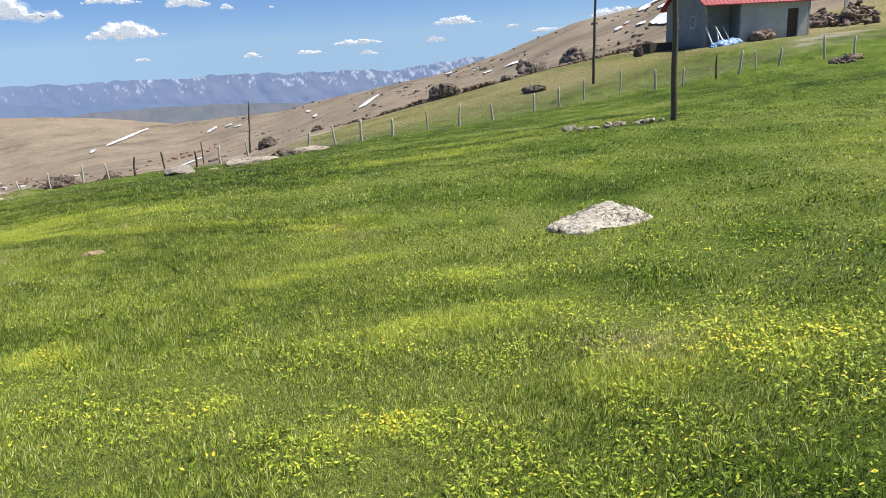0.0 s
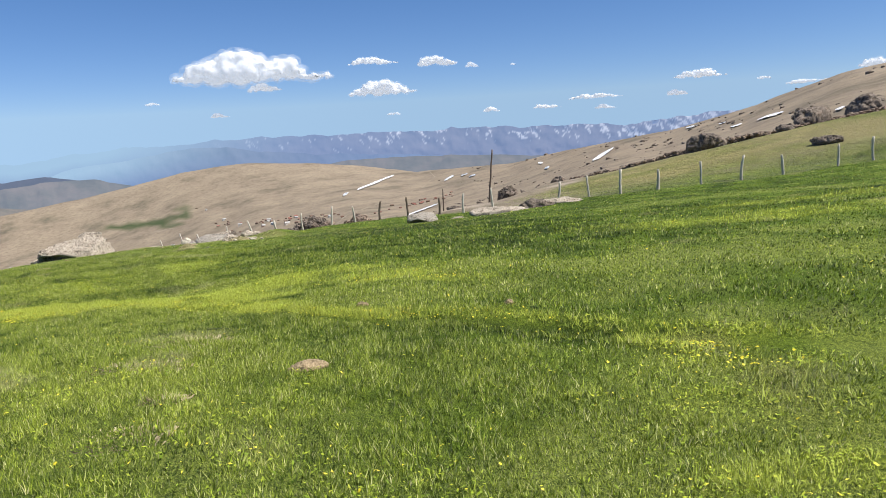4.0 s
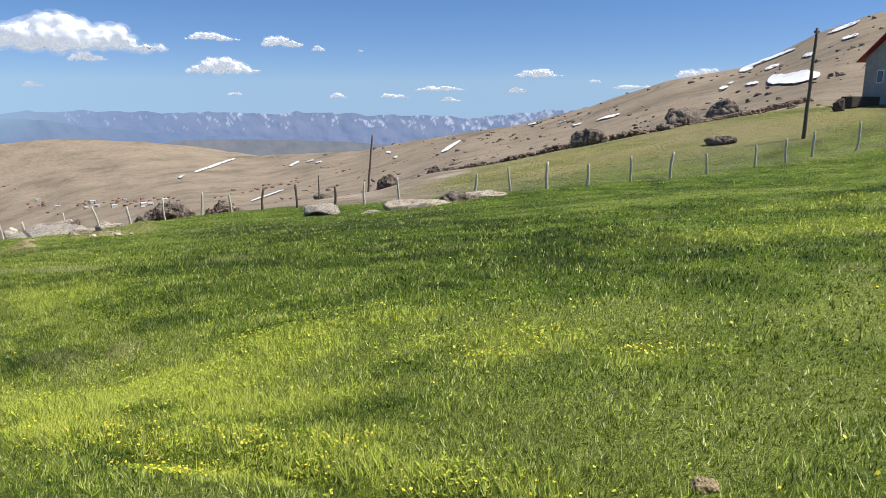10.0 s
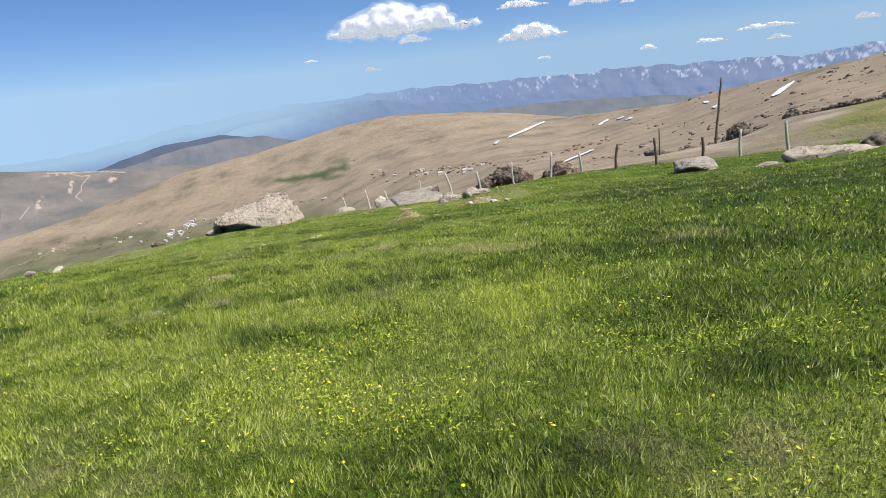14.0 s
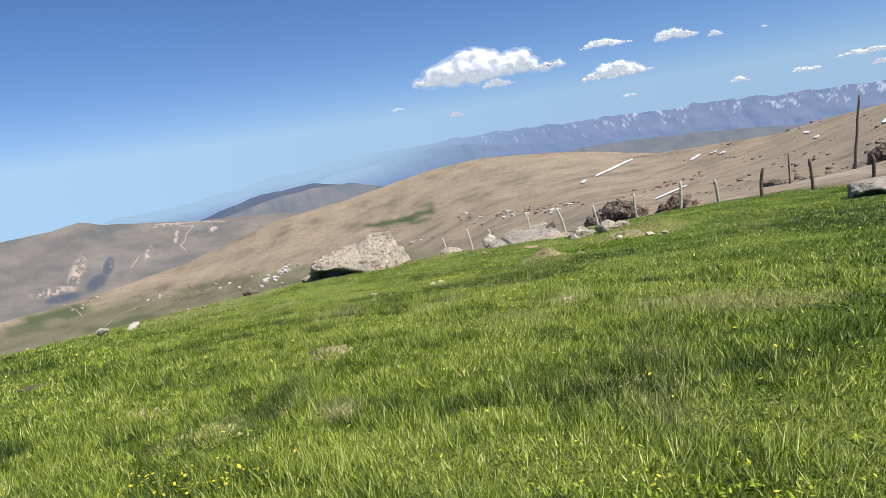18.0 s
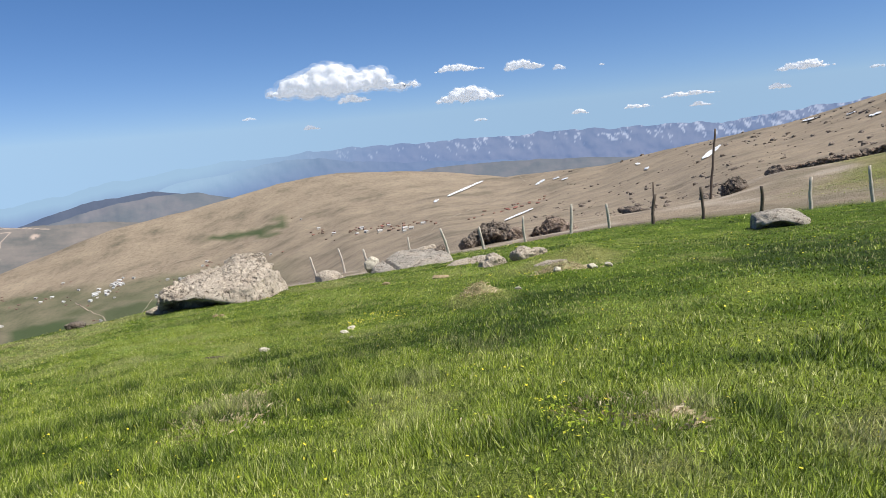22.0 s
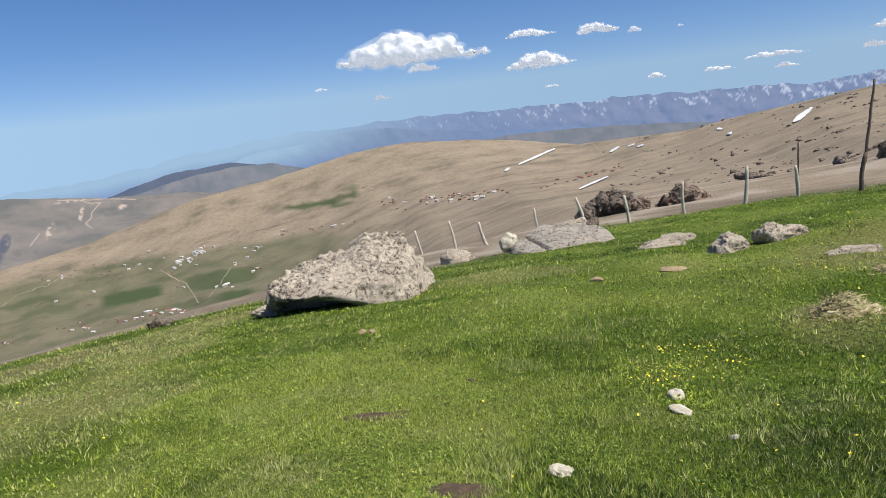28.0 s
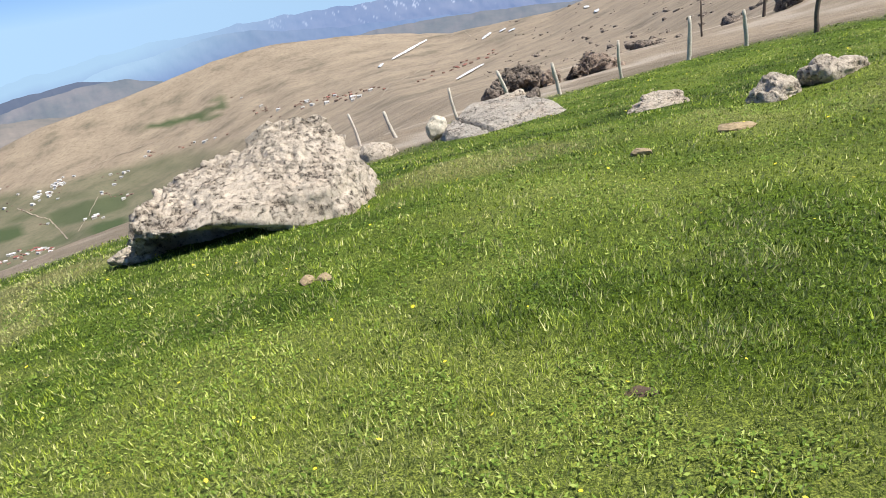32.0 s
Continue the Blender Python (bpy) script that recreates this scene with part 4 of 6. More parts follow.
def wedge_rock(name, x, y, size, turn, seed, label, mat=None, cols=90, rows=64, rough=1.0, crest=(), lip=(), hollows=(), cracks=(), rugged=0.0, chip=17, bumpy=1.0):
    """A tilted slab whose top dips to the front, where its edge hangs over a hollow. Local x runs along it, y to the back."""
    w, d = size
    u = np.linspace(0, 2 * math.pi, cols, endpoint=False)
    verts = []
    cx, cy = np.cos(u), np.sin(u)
    ex, ey = np.sign(cx) * np.abs(cx) ** 0.6 * w / 2, np.sign(cy) * np.abs(cy) ** 0.6 * d / 2

    def top(px, py):
        s = (py / d + 0.5)
        along = px / w + 0.5
        steps = np.linspace(0, 1, len(crest))
        high, edge = np.interp(along, steps, crest), np.interp(along, steps, lip)
        return edge + (high - edge) * np.clip(s, 0, 1) ** 0.7

    def low(px, py):
        s = py / d + 0.5
        along = px / w + 0.5
        h = np.interp(along, np.linspace(0, 1, len(hollows)), hollows)
        return np.where(h > 0, h * (1 - smooth(0.2, 0.5, s)), h) - 0.5 * smooth(0.3, 0.7, s)

    half = rows // 2
    for k in range(rows):
        if k < half:
            q = k / (half - 1)
            px, py = ex * q, ey * q
            z = low(px, py)
            z = z + (top(px, py) - z) * 0.5 * max(0, (q - 0.86) / 0.14) ** 2
        else:
            q = 1 - (k - half) / (half - 1)
            px, py = ex * q, ey * q
            z = top(px, py)
            z = z + (low(px, py) - z) * 0.5 * max(0, (q - 0.86) / 0.14) ** 2
        verts.append(np.stack([px, py, z + 0 * px], 1))
    bm = bmesh.new()
    bv = [bm.verts.new(c) for ring in verts for c in ring]
    for f in grid_faces(rows, cols, True):
        bm.faces.new([bv[i] for i in f])
    bmesh.ops.remove_doubles(bm, verts=bm.verts, dist=0.002)
    bmesh.ops.recalc_face_normals(bm, faces=bm.faces)
    chips = random.Random(seed)
    mid = sum((v.co for v in bm.verts), Vector()) / len(bm.verts)
    for _ in range(chip):
        cut = Vector((chips.gauss(0, 1), chips.gauss(-0.3, 0.7), chips.gauss(0.4, 0.6))).normalized()
        reach_far = max((v.co - mid).dot(cut) for v in bm.verts) * chips.uniform(0.8, 0.95)
        for v in bm.verts:
            over = (v.co - mid).dot(cut) - reach_far
            if over > 0:
                v.co -= cut * over * 0.9
    displace(bm, 0.10 * rough, 0.7, seed, 2)
    displace(bm, 0.10 * rough * bumpy, 0.34 * bumpy, seed + 3, 4, True)
    displace(bm, 0.055 * rough, 0.09, seed + 5, 3)
    if rugged:
        bm.normal_update()
        for v in bm.verts:
            s, along = v.co.y / d + 0.5, v.co.x / w + 0.5
            k = rugged * float(max(smooth(0.62, 0.9, s), 1 - smooth(0.05, 0.3, along), 0.6 * smooth(0.86, 0.98, along)))
            v.co += v.normal * k * (0.35 - abs(noise.noise(v.co * 4.5)) - 0.6 * abs(noise.noise(v.co * 10)))
    for ax, ay, bx, by, deep in cracks:
        a, b = Vector((ax, ay)), Vector((bx, by))
        for v in bm.verts:
            p = v.co.xy
            t = max(0.0, min(1.0, (p - a).dot(b - a) / (b - a).length_squared))
            off = (p - a - (b - a) * t).length + 0.05 * noise.noise(v.co * 5)
            if v.normal.z > 0.2 and off < 0.09:
                v.co.z -= deep * (1 - off / 0.09)
    ob = part(name, bm, mat or M_ROCK, None, "", True)
    ob.matrix_world = pose(x, y, ground(x, y), 0, 0, turn)
    return tagged(ob, label, "boulder")


wedge_rock("boulder", -14.58, 37.35, (3.1, 2.2), 4, 5, "large pale grey boulder with a dark hollow under its edge", cols=210, rows=150, rough=0.75, rugged=0.28, chip=9, bumpy=0.42,
           crest=(0.2, 0.46, 0.58, 0.66, 0.74, 0.9, 1.06, 1.06, 1.02, 0.92, 0.66), lip=(0.22, 0.5, 0.5, 0.48, 0.44, 0.4, 0.38, 0.36, 0.36, 0.34, 0.3), hollows=(0.06, 0.36, 0.36, 0.32, 0.3, 0.24, 0.14, -0.05, -0.3, -0.3, -0.3))
rock("rock", -16.05, 36.9, (0.6, 0.4, 0.24), 30, 12, label="small pale rock beside the large boulder", group="loose rocks")
rock("rock", -19.6, 39.0, (0.5, 0.36, 0.24), 20, 14, M_ROCK_DARK, label="dark grey rock on the edge of the slope", group="loose rocks")
wedge_rock("flat_rock", -13.7, 45.4, (1.1, 0.9), 20, 16, "low grey bedrock step beside the flat slab", crest=(0.1, 0.35, 0.4, 0.3, 0.1), lip=(0.0, 0.05, 0.1, 0.05, 0.0), hollows=(-0.3, -0.3, -0.3), rough=0.4)
wedge_rock("slab_rock", 1.7, 43.2, (2.0, 1.6), -6, 15, "grey slab of rock lying tilted on the grass", M_ROCK_GREY, rough=0.4, crest=(0.38, 0.48, 0.5, 0.48, 0.36, 0.14), lip=(0.24, 0.34, 0.32, 0.24, 0.14, 0.02), hollows=(0.16, 0.28, 0.22, 0.08, -0.2, -0.3))
rock("mound_rock", 5.9, 8.1, (1.5, 0.95, 0.44), 15, 4, M_MOUND, label="low pale weathered rock mound in the grass", sink=0.66, rough=0.14, detail=6)
crag = base("crag", -8.9, 16.0, ground(-8.9, 16.0), 0, "pale fissured crag of stacked blocks standing in the meadow", "rock")
crag_rnd = random.Random(23)
for k, (x, y, w, d, h, lift) in enumerate(((-9.3, 16.1, 1.3, 1.2, 0.62, 0.0), (-8.5, 15.9, 1.0, 1.0, 0.5, 0.0), (-8.95, 15.6, 0.9, 0.6, 0.36, 0.0), (-8.2, 16.25, 0.7, 0.7, 0.3, 0.0), (-9.2, 16.0, 1.1, 1.0, 0.34, 0.36), (-8.6, 16.05, 0.75, 0.8, 0.3, 0.28),
                                          (-9.6, 15.65, 0.7, 0.5, 0.34, 0.0), (-8.75, 15.7, 0.5, 0.45, 0.26, 0.3), (-9.1, 16.3, 0.8, 0.6, 0.24, 0.5), (-8.15, 15.75, 0.4, 0.3, 0.2, 0.0))):
    block = rock("block", x, y, (w, d, h), crag_rnd.uniform(-25, 25), 610 + k, detail=5, sink=0.2, rough=0.14, tilt=(crag_rnd.uniform(-8, 8), crag_rnd.uniform(-8, 8)), dz=lift)
    spot_here = block.matrix_world.copy()
    block.parent = crag
    block.matrix_parent_inverse = crag.matrix_world.inverted()
    block.matrix_world = spot_here
    for key in list(block.keys()):
        del block[key]
wedge_rock("flat_rock", -10.6, 45.6, (3.2, 3.4), 6, 33, "flat grey bedrock slab by the fence with cracks across it", M_ROCK_GREY, rough=0.22, cols=170, rows=130, chip=8, rugged=0.05,
           crest=(0.2, 0.3, 0.38, 0.4, 0.38, 0.36, 0.24), lip=(0.0, 0.05, 0.08, 0.08, 0.07, 0.06, 0.02), hollows=(-0.4, -0.4, -0.4), cracks=((-1.25, 1.3, -0.45, -1.5, 0.16), (-0.5, -1.35, 0.7, -0.2, 0.1), (0.9, -0.6, 1.6, -0.9, 0.08)))
rock("stone", -12.2, 46.2, (0.5, 0.36, 0.5), 20, 35, M_PALESTONE, label="pale block standing at the edge of the flat slab", sink=0.1, category="stone", dz=0.1, detail=4)
rock("stone", -10.2, 47.1, (0.75, 0.4, 0.3), 10, 36, label="pale lump lying on the back of the slab", sink=0.0, category="stone", dz=0.26, detail=4)
rock("stone", -9.65, 46.9, (0.5, 0.4, 0.26), 60, 37, M_ROCK_DARK, label="dark lump lying on the back of the slab", sink=0.0, category="stone", dz=0.26, detail=4)
rock("outcrop", -7.9, 41.9, (0.9, 0.6, 0.2), 15, 38, label="low pale ledge at the foot of the slab", sink=0.4)
rock("outcrop", -7.8, 38.05, (0.72, 0.5, 0.36), 25, 41, label="grey knob of rock in the grass", sink=0.5, rough=0.3)
rock("outcrop", -6.85, 38.4, (0.85, 0.42, 0.36), 15, 42, label="pale rock knob beside another in the grass", sink=0.5, rough=0.3)
rock("outcrop", -8.6, 40.4, (1.35, 0.8, 0.26), 20, 43, label="low flat rock in the grass", sink=0.45)
rock("outcrop", -6.45, 36.2, (0.85, 0.35, 0.16), 0, 44, label="low worn rock with bare earth round it", sink=0.5)
rock("outcrop", 5.6, 40.2, (2.9, 1.4, 0.44), -6, 45, label="low grey bedrock hump by the fence", sink=0.42, rough=0.15)
rock("outcrop", 7.6, 40.8, (1.7, 1.0, 0.55), 0, 46, M_ROCK_DARK, label="dark split rock in the bedrock hump", sink=0.4)
rock("outcrop", 9.0, 41.0, (2.1, 0.9, 0.34), 0, 49, label="pale flat rock at the end of the bedrock hump", sink=0.45)
rock("outcrop", 3.4, 39.6, (1.0, 0.6, 0.25), 0, 47, label="small pale rock by the fence", sink=0.45)
wedge_rock("cave_rock", -7.15, 66.8, (3.7, 2.4), 4, 51, "dark craggy boulder with a hollow below the fence", M_ROCK_DARK, cols=130, rows=100, rough=2.6, rugged=0.8, chip=34,
           crest=(0.1, 0.4, 0.75, 1.0, 1.2, 1.25, 1.1, 0.95, 0.6, 0.2), lip=(0.0, 0.25, 0.5, 0.75, 0.9, 0.95, 0.85, 0.65, 0.3, 0.0), hollows=(-0.3, 0.1, 0.25, 0.5, 0.7, 0.75, 0.65, 0.4, 0.0, -0.3))
rock("cave_rock", -8.8, 66.2, (1.0, 0.8, 0.6), 40, 54, M_ROCK_DARK, label="broken dark rock beside the hollow boulder", sink=0.3, rough=0.45)
rock("cave_rock", -5.7, 66.3, (0.9, 0.7, 0.7), 10, 55, M_ROCK_BROWN, label="broken brown rock beside the hollow boulder", sink=0.3, rough=0.45)
wedge_rock("cave_rock", -2.9, 67.2, (3.2, 1.7), 0, 52, "brown craggy boulder below the fence", M_ROCK_BROWN, cols=120, rows=90, rough=2.6, rugged=0.8, chip=34,
           crest=(0.1, 0.25, 0.4, 0.6, 0.8, 0.9, 0.75, 0.5, 0.2), lip=(0.0, 0.1, 0.15, 0.3, 0.38, 0.38, 0.3, 0.15, 0.0), hollows=(-0.3, -0.2, 0.1, 0.2, 0.2, 0.0, -0.3, -0.3, -0.3))
wedge_rock("cave_rock", 12.2, 75.4, (2.2, 1.4), 25, 53, "dark rock at the foot of the leaning pole", M_ROCK_DARK, rough=1.8, rugged=0.5, chip=24,
           crest=(0.2, 0.6, 1.0, 1.3, 1.0, 0.5), lip=(0.0, 0.3, 0.6, 0.8, 0.5, 0.1), hollows=(-0.2, 0.1, 0.3, 0.4, 0.0, -0.3))
for k, (x, y, w, d, h, name, lab) in enumerate((
        (-16.4, 29.3, 0.28, 0.22, 0.17, "stone", "pale yellowish stone in the grass"), (-17.1, 29.2, 0.32, 0.26, 0.15, "stone", "mossy grey stone in the grass"),
        (-10.09, 30.5, 0.17, 0.14, 0.06, "stone", "pale stone among yellow flowers"),
        (-10.13, 30.13, 0.24, 0.1, 0.04, "stone", "flat pale chip of stone in the grass"), (-11.0, 29.17, 0.15, 0.12, 0.07, "stone", "pale stone beside bare soil"),
        (-9.93, 29.56, 0.06, 0.05, 0.03, "stone", "small pale stone in the grass"), (-13.47, 33.89, 0.16, 0.14, 0.05, "stone", "flat brown stone in the grass"), (-13.33, 33.87, 0.17, 0.12, 0.05, "stone", "flat brown stone in the grass"),
        (-10.28, 35.9, 0.3, 0.2, 0.07, "stone", "flat brown clod in the grass"), (-9.1, 36.45, 0.4, 0.26, 0.08, "stone", "flat brown clod in the grass"))):
    rock(name, x, y, (w, d, h), 40 * k, 60 + k, label=lab, sink=0.25, detail=3, category="stone", mat=M_DUNG if "brown" in lab else M_ROCK if "mossy" in lab else M_PALESTONE)
row_rnd = random.Random(5)
for k in range(14):
    t = k / 13
    x, y = 15.0 + 3.1 * t, 22.6 - 1.6 * t + row_rnd.uniform(-0.2, 0.2)
    rock("stone", x, y, (row_rnd.uniform(0.25, 0.5), row_rnd.uniform(0.2, 0.35), row_rnd.uniform(0.12, 0.24)), row_rnd.uniform(0, 180), 90 + k, label="pale stone in a row in the grass beside a pole", sink=0.2, detail=3, category="stone", group="row of stones")


# ---- dung and bare soil ----
def pat(name, x, y, w, d, h, seed, mat, label, category):
    bm = bmesh.new()
    bmesh.ops.create_icosphere(bm, subdivisions=5, radius=1.0)
    for v in bm.verts:
        a = math.atan2(v.co.y, v.co.x)
        k = 1 + 0.22 * noise.noise(Vector((math.cos(a) * 1.3 + seed, math.sin(a) * 1.3, seed)))
        v.co = Vector((v.co.x * w / 2 * k, v.co.y * d / 2 * k, math.copysign(abs(v.co.z) ** 1.3, v.co.z) * h))
    displace(bm, h * 0.5, 0.2 * w, seed, 4)
    displace(bm, h * 0.55, 0.09 * w, seed + 3, 3, True)
    ob = part(name, bm, mat, None, "", True)
    dx, dy = ground(x + 0.2, y) - ground(x - 0.2, y), ground(x, y + 0.2) - ground(x, y - 0.2)
    ob.matrix_world = pose(x, y, ground(x, y) + 0.012, math.degrees(math.atan2(dy, 0.4)), -math.degrees(math.atan2(dx, 0.4)), 0)
    return tagged(ob, label, category)


pat("dung_pat", -0.89, 10.37, 0.30, 0.2, 0.034, 1, M_DUNG, "dry sandy-brown dung pat on the grass", "dung")
pat("dung_pat", -0.55, 12.95, 0.12, 0.09, 0.03, 2, M_DUNG, "small dry brown dung pat on the grass", "dung")
pat("dung_pat", 1.15, 12.6, 0.1, 0.08, 0.03, 4, M_DUNG, "small dry brown dung pat on the grass", "dung")


def soil_patch(x, y, a, b, seed):
    t, u = np.meshgrid(np.linspace(0, 2 * np.pi, 48, endpoint=False), np.linspace(0, 1, 9))
    out = 0.45 + 0.9 * fnoise(np.cos(t) * 1.6 + seed, np.sin(t) * 1.6, seed, 3)
    px, py = x + np.cos(t) * a * u * out, y + np.sin(t) * b * u * out
    pz = height(px, py) + 0.012 * (1 - u ** 4) - 0.004 + 0.012 * (fnoise(px * 18, py * 18, seed, 2) - 0.5) * (1 - u)
    ob = sheet("soil_patch", np.stack([px.ravel(), py.ravel(), pz.ravel()], 1), grid_faces(9, 48, True)[:, ::-1], M_SOIL)
    tagged(ob, "patch of bare dark soil in the grass", "soil", kind="structure")


for k, row in enumerate(BARE):
    soil_patch(*row, 10 + k)


# ---- poles ----
def pole(x, y, tall, thick, lean, label, cap=False, z=None):
    root = base("utility_pole", x, y, ground(x, y) if z is None else z, 0, label, "utility pole", "utility poles")
    bm = bmesh.new()
    rings = []
    for k in range(13):
        t = k / 12
        rad = thick * (1 - 0.35 * t) / 2
        zz = -0.4 + (tall + 0.4) * t
        ring = [bm.verts.new((rad * math.cos(a) * (1 + 0.05 * math.sin(3 * a + k)) + 0.02 * math.sin(k * 1.3), rad * math.sin(a), zz)) for a in np.linspace(0, 2 * math.pi, 12, endpoint=False)]
        rings.append(ring)
    for a, b in zip(rings, rings[1:]):
        for i in range(12):
            bm.faces.new((a[i], a[(i + 1) % 12], b[(i + 1) % 12], b[i]))
    bm.faces.new(rings[-1])
    shaft = part("shaft", bm, M_POLE, root, "", True)
    shaft.rotation_euler = (radians(lean[1]), radians(lean[0]), 0)
    if cap:
        for side in (-1, 1):
            bm = bmesh.new()
            bmesh.ops.create_cone(bm, cap_ends=True, segments=10, radius1=0.04, radius2=0.06, depth=0.14, matrix=Matrix.Translation((side * 0.16, 0, tall - 0.25)))
            bmesh.ops.create_cone(bm, cap_ends=True, segments=8, radius1=0.015, radius2=0.015, depth=0.2, matrix=Matrix.Translation((side * 0.09, 0, tall - 0.32)) @ Matrix.Rotation(radians(90), 4, "Y"))
            ins = part("insulator", bm, M_POLE, root, "small insulator on an iron pin")
            ins.rotation_euler = shaft.rotation_euler
    return root


pole(10.1, 75.1, 5.4, 0.22, (5.5, 0), "thin leaning wooden pole below the meadow fence")
pole(18.3, 20.6, 6.4, 0.25, (-1.0, 0), "brown round wooden pole standing in the meadow")
pole(33.8, 47.4, 7.0, 0.26, (1.6, 0), "tall wooden pole with a small insulator at its top", True)


# ---- fence ----
def fence_post(x, y, tall, lean, bend, seed, dark):
    rnd = random.Random(seed)
    root = None
    bm = bmesh.new()
    rings = []
    rad0 = rnd.uniform(0.065, 0.09)
    for k in range(8):
        t = k / 7
        rad = rad0 * (1 - 0.25 * t) * rnd.uniform(0.88, 1.1)
        cx, cy = bend * math.sin(t * 2.6) * 0.09 + rnd.uniform(-0.008, 0.008), rnd.uniform(-0.01, 0.01)
        rings.append([bm.verts.new((cx + rad * math.cos(a), cy + rad * math.sin(a), -0.25 + (tall + 0.25) * t)) for a in np.linspace(0, 2 * math.pi, 8, endpoint=False)])
    for a, b in zip(rings, rings[1:]):
        for i in range(8):
            bm.faces.new((a[i], a[(i + 1) % 8], b[(i + 1) % 8], b[i]))
    bm.faces.new(rings[-1])
    ob = part("fence_post", bm, M_POLE if dark else M_POST, None, "", True)
    ob.matrix_world = pose(x, y, ground(x, y), rnd.uniform(-4, 4), lean, rnd.uniform(-20, 20))
    return tagged(ob, "dark weathered wooden fence post" if dark else "pale crooked wooden fence post", "fence post", "meadow fence posts")


POSTS = ((-17.0, 57.0), (-15.2, 55.6), (-13.7, 55.0), (-11.35, 53.4), (-9.6, 52.5), (-7.9, 52.3), (-6.0, 51.5), (-4.1, 50.9), (-2.5, 50.4), (-0.8, 49.5), (1.0, 48.8), (2.9, 48.0), (4.4, 47.0), (6.1, 46.0),
         (9.5, 43.9), (11.0, 42.6), (12.3, 41.1), (13.9, 40.1), (16.2, 40.0), (18.3, 39.7), (21.0, 40.5), (24.4, 41.0), (26.5, 41.0))
for k, (x, y) in enumerate(POSTS):
    fence_post(x, y, 1.2 + 0.14 * math.sin(k * 2.1), (-11 + 3 * math.sin(k * 2.7)) if k < 6 else 6 * math.sin(k * 3.7), math.sin(k * 1.9), 200 + k, k in (9, 10, 11))
for k, (x, y) in enumerate(((29.0, 41.8), (31.8, 41.5), (32.5, 38.5), (34.6, 38.1), (37.0, 37.5), (38.6, 37.1), (40.2, 37.2), (42.1, 36.9), (44.7, 35.3), (45.0, 33.3))):
    fence_post(x, y, 1.45 + 0.2 * math.sin(k * 1.7), 6 * math.sin(k * 2.9), 1.3 * math.sin(k * 1.3), 270 + k, k == 4)
fence_post(5.2, 73.0, 2.2, 0, 0, 260, True)


# ---- dry stone wall on the hillside ----
WALL_X = (25.5, 26.7, 28.5, 31.0, 34.0, 37.5, 44.0, 49.0, 58.0, 68.0)
WALL_Y = (100.0, 91.0, 82.0, 75.0, 72.0, 71.5, 74.0, 75.5, 79.0, 82.0)
wall = base("stone_wall", 30.0, 69.0, ground(30, 69), 0, "tumbled dry stone wall of dark rough stones", "stone wall")


def stone_mesh(seed, fine=2):
    bm = bmesh.new()
    bmesh.ops.create_icosphere(bm, subdivisions=fine, radius=0.5)
    for v in bm.verts:
        c = v.co
        v.co = Vector([math.copysign(abs(q * 2) ** 0.7, q) / 2 for q in c])
    displace(bm, 0.22, 0.5, seed, 2)
    return mesh_of("wall_stone", bm, M_WALLSTONE, False)


stone_meshes = [stone_mesh(300 + k) for k in range(6)]
rubble_meshes = [stone_mesh(320 + k, 1) for k in range(6)]
rnd = random.Random(8)
wall_inverse = wall.matrix_world.inverted()


def wall_place(rnd):
    t = rnd.random()
    x = np.interp(t, np.linspace(0, 1, len(WALL_X)), WALL_X) + rnd.gauss(0, 0.25)
    y = np.interp(t, np.linspace(0, 1, len(WALL_Y)), WALL_Y) + rnd.gauss(0, 0.4)
    s = rnd.uniform(0.2, 0.5)
    return pose(x, y, ground(x, y) + rnd.uniform(0.0, 0.5) * (0.4 + vnoise(t * 30, 2.0, 4)), rnd.uniform(-30, 30), rnd.uniform(-30, 30), rnd.uniform(0, 360)) @ Matrix.Diagonal((s * rnd.uniform(0.9, 1.6), s, s * rnd.uniform(0.5, 0.8), 1))


for k in range(300):
    ob = new("stone", rnd.choice(stone_meshes))
    ob.parent = wall
    ob.matrix_world = wall_place(rnd)
bm = bmesh.new()
for k in range(2400):
    here = len(bm.verts)
    bm.from_mesh(rubble_meshes[k % 6])
    bm.verts.ensure_lookup_table()
    bmesh.ops.transform(bm, matrix=wall_inverse @ wall_place(rnd), verts=bm.verts[here:])
rubble = part("rubble", bm, M_WALLSTONE, wall)
rubble["kind"] = "stuff"
for k, (x, y, w, d, h) in enumerate(((31.0, 70.5, 3.2, 2.0, 1.5), (44.5, 75.0, 4.6, 2.4, 2.3), (54.5, 81.0, 5.0, 2.6, 2.2), (36.5, 66.5, 1.8, 1.0, 0.5), (31.0, 52.0, 2.0, 1.2, 0.5), (62, 62, 4.0, 2.0, 1.4), (67, 60, 5.0, 2.5, 1.5), (70, 66, 5.0, 2.5, 2.0), (64, 54, 2.5, 1.5, 0.8), (15.5, 92.0, 3.0, 1.2, 0.6), (9.0, 96.0, 4.0, 1.4, 0.6), (20.5, 88.0, 1.6, 1.0, 0.7))):
    rock("hillside_rock", x, y, (w, d, h), 30 * k, 140 + k, M_ROCK_DARK, "dark rough rock on the hillside", 0.3, 5, 0.3, category="rock", group="hillside rocks")


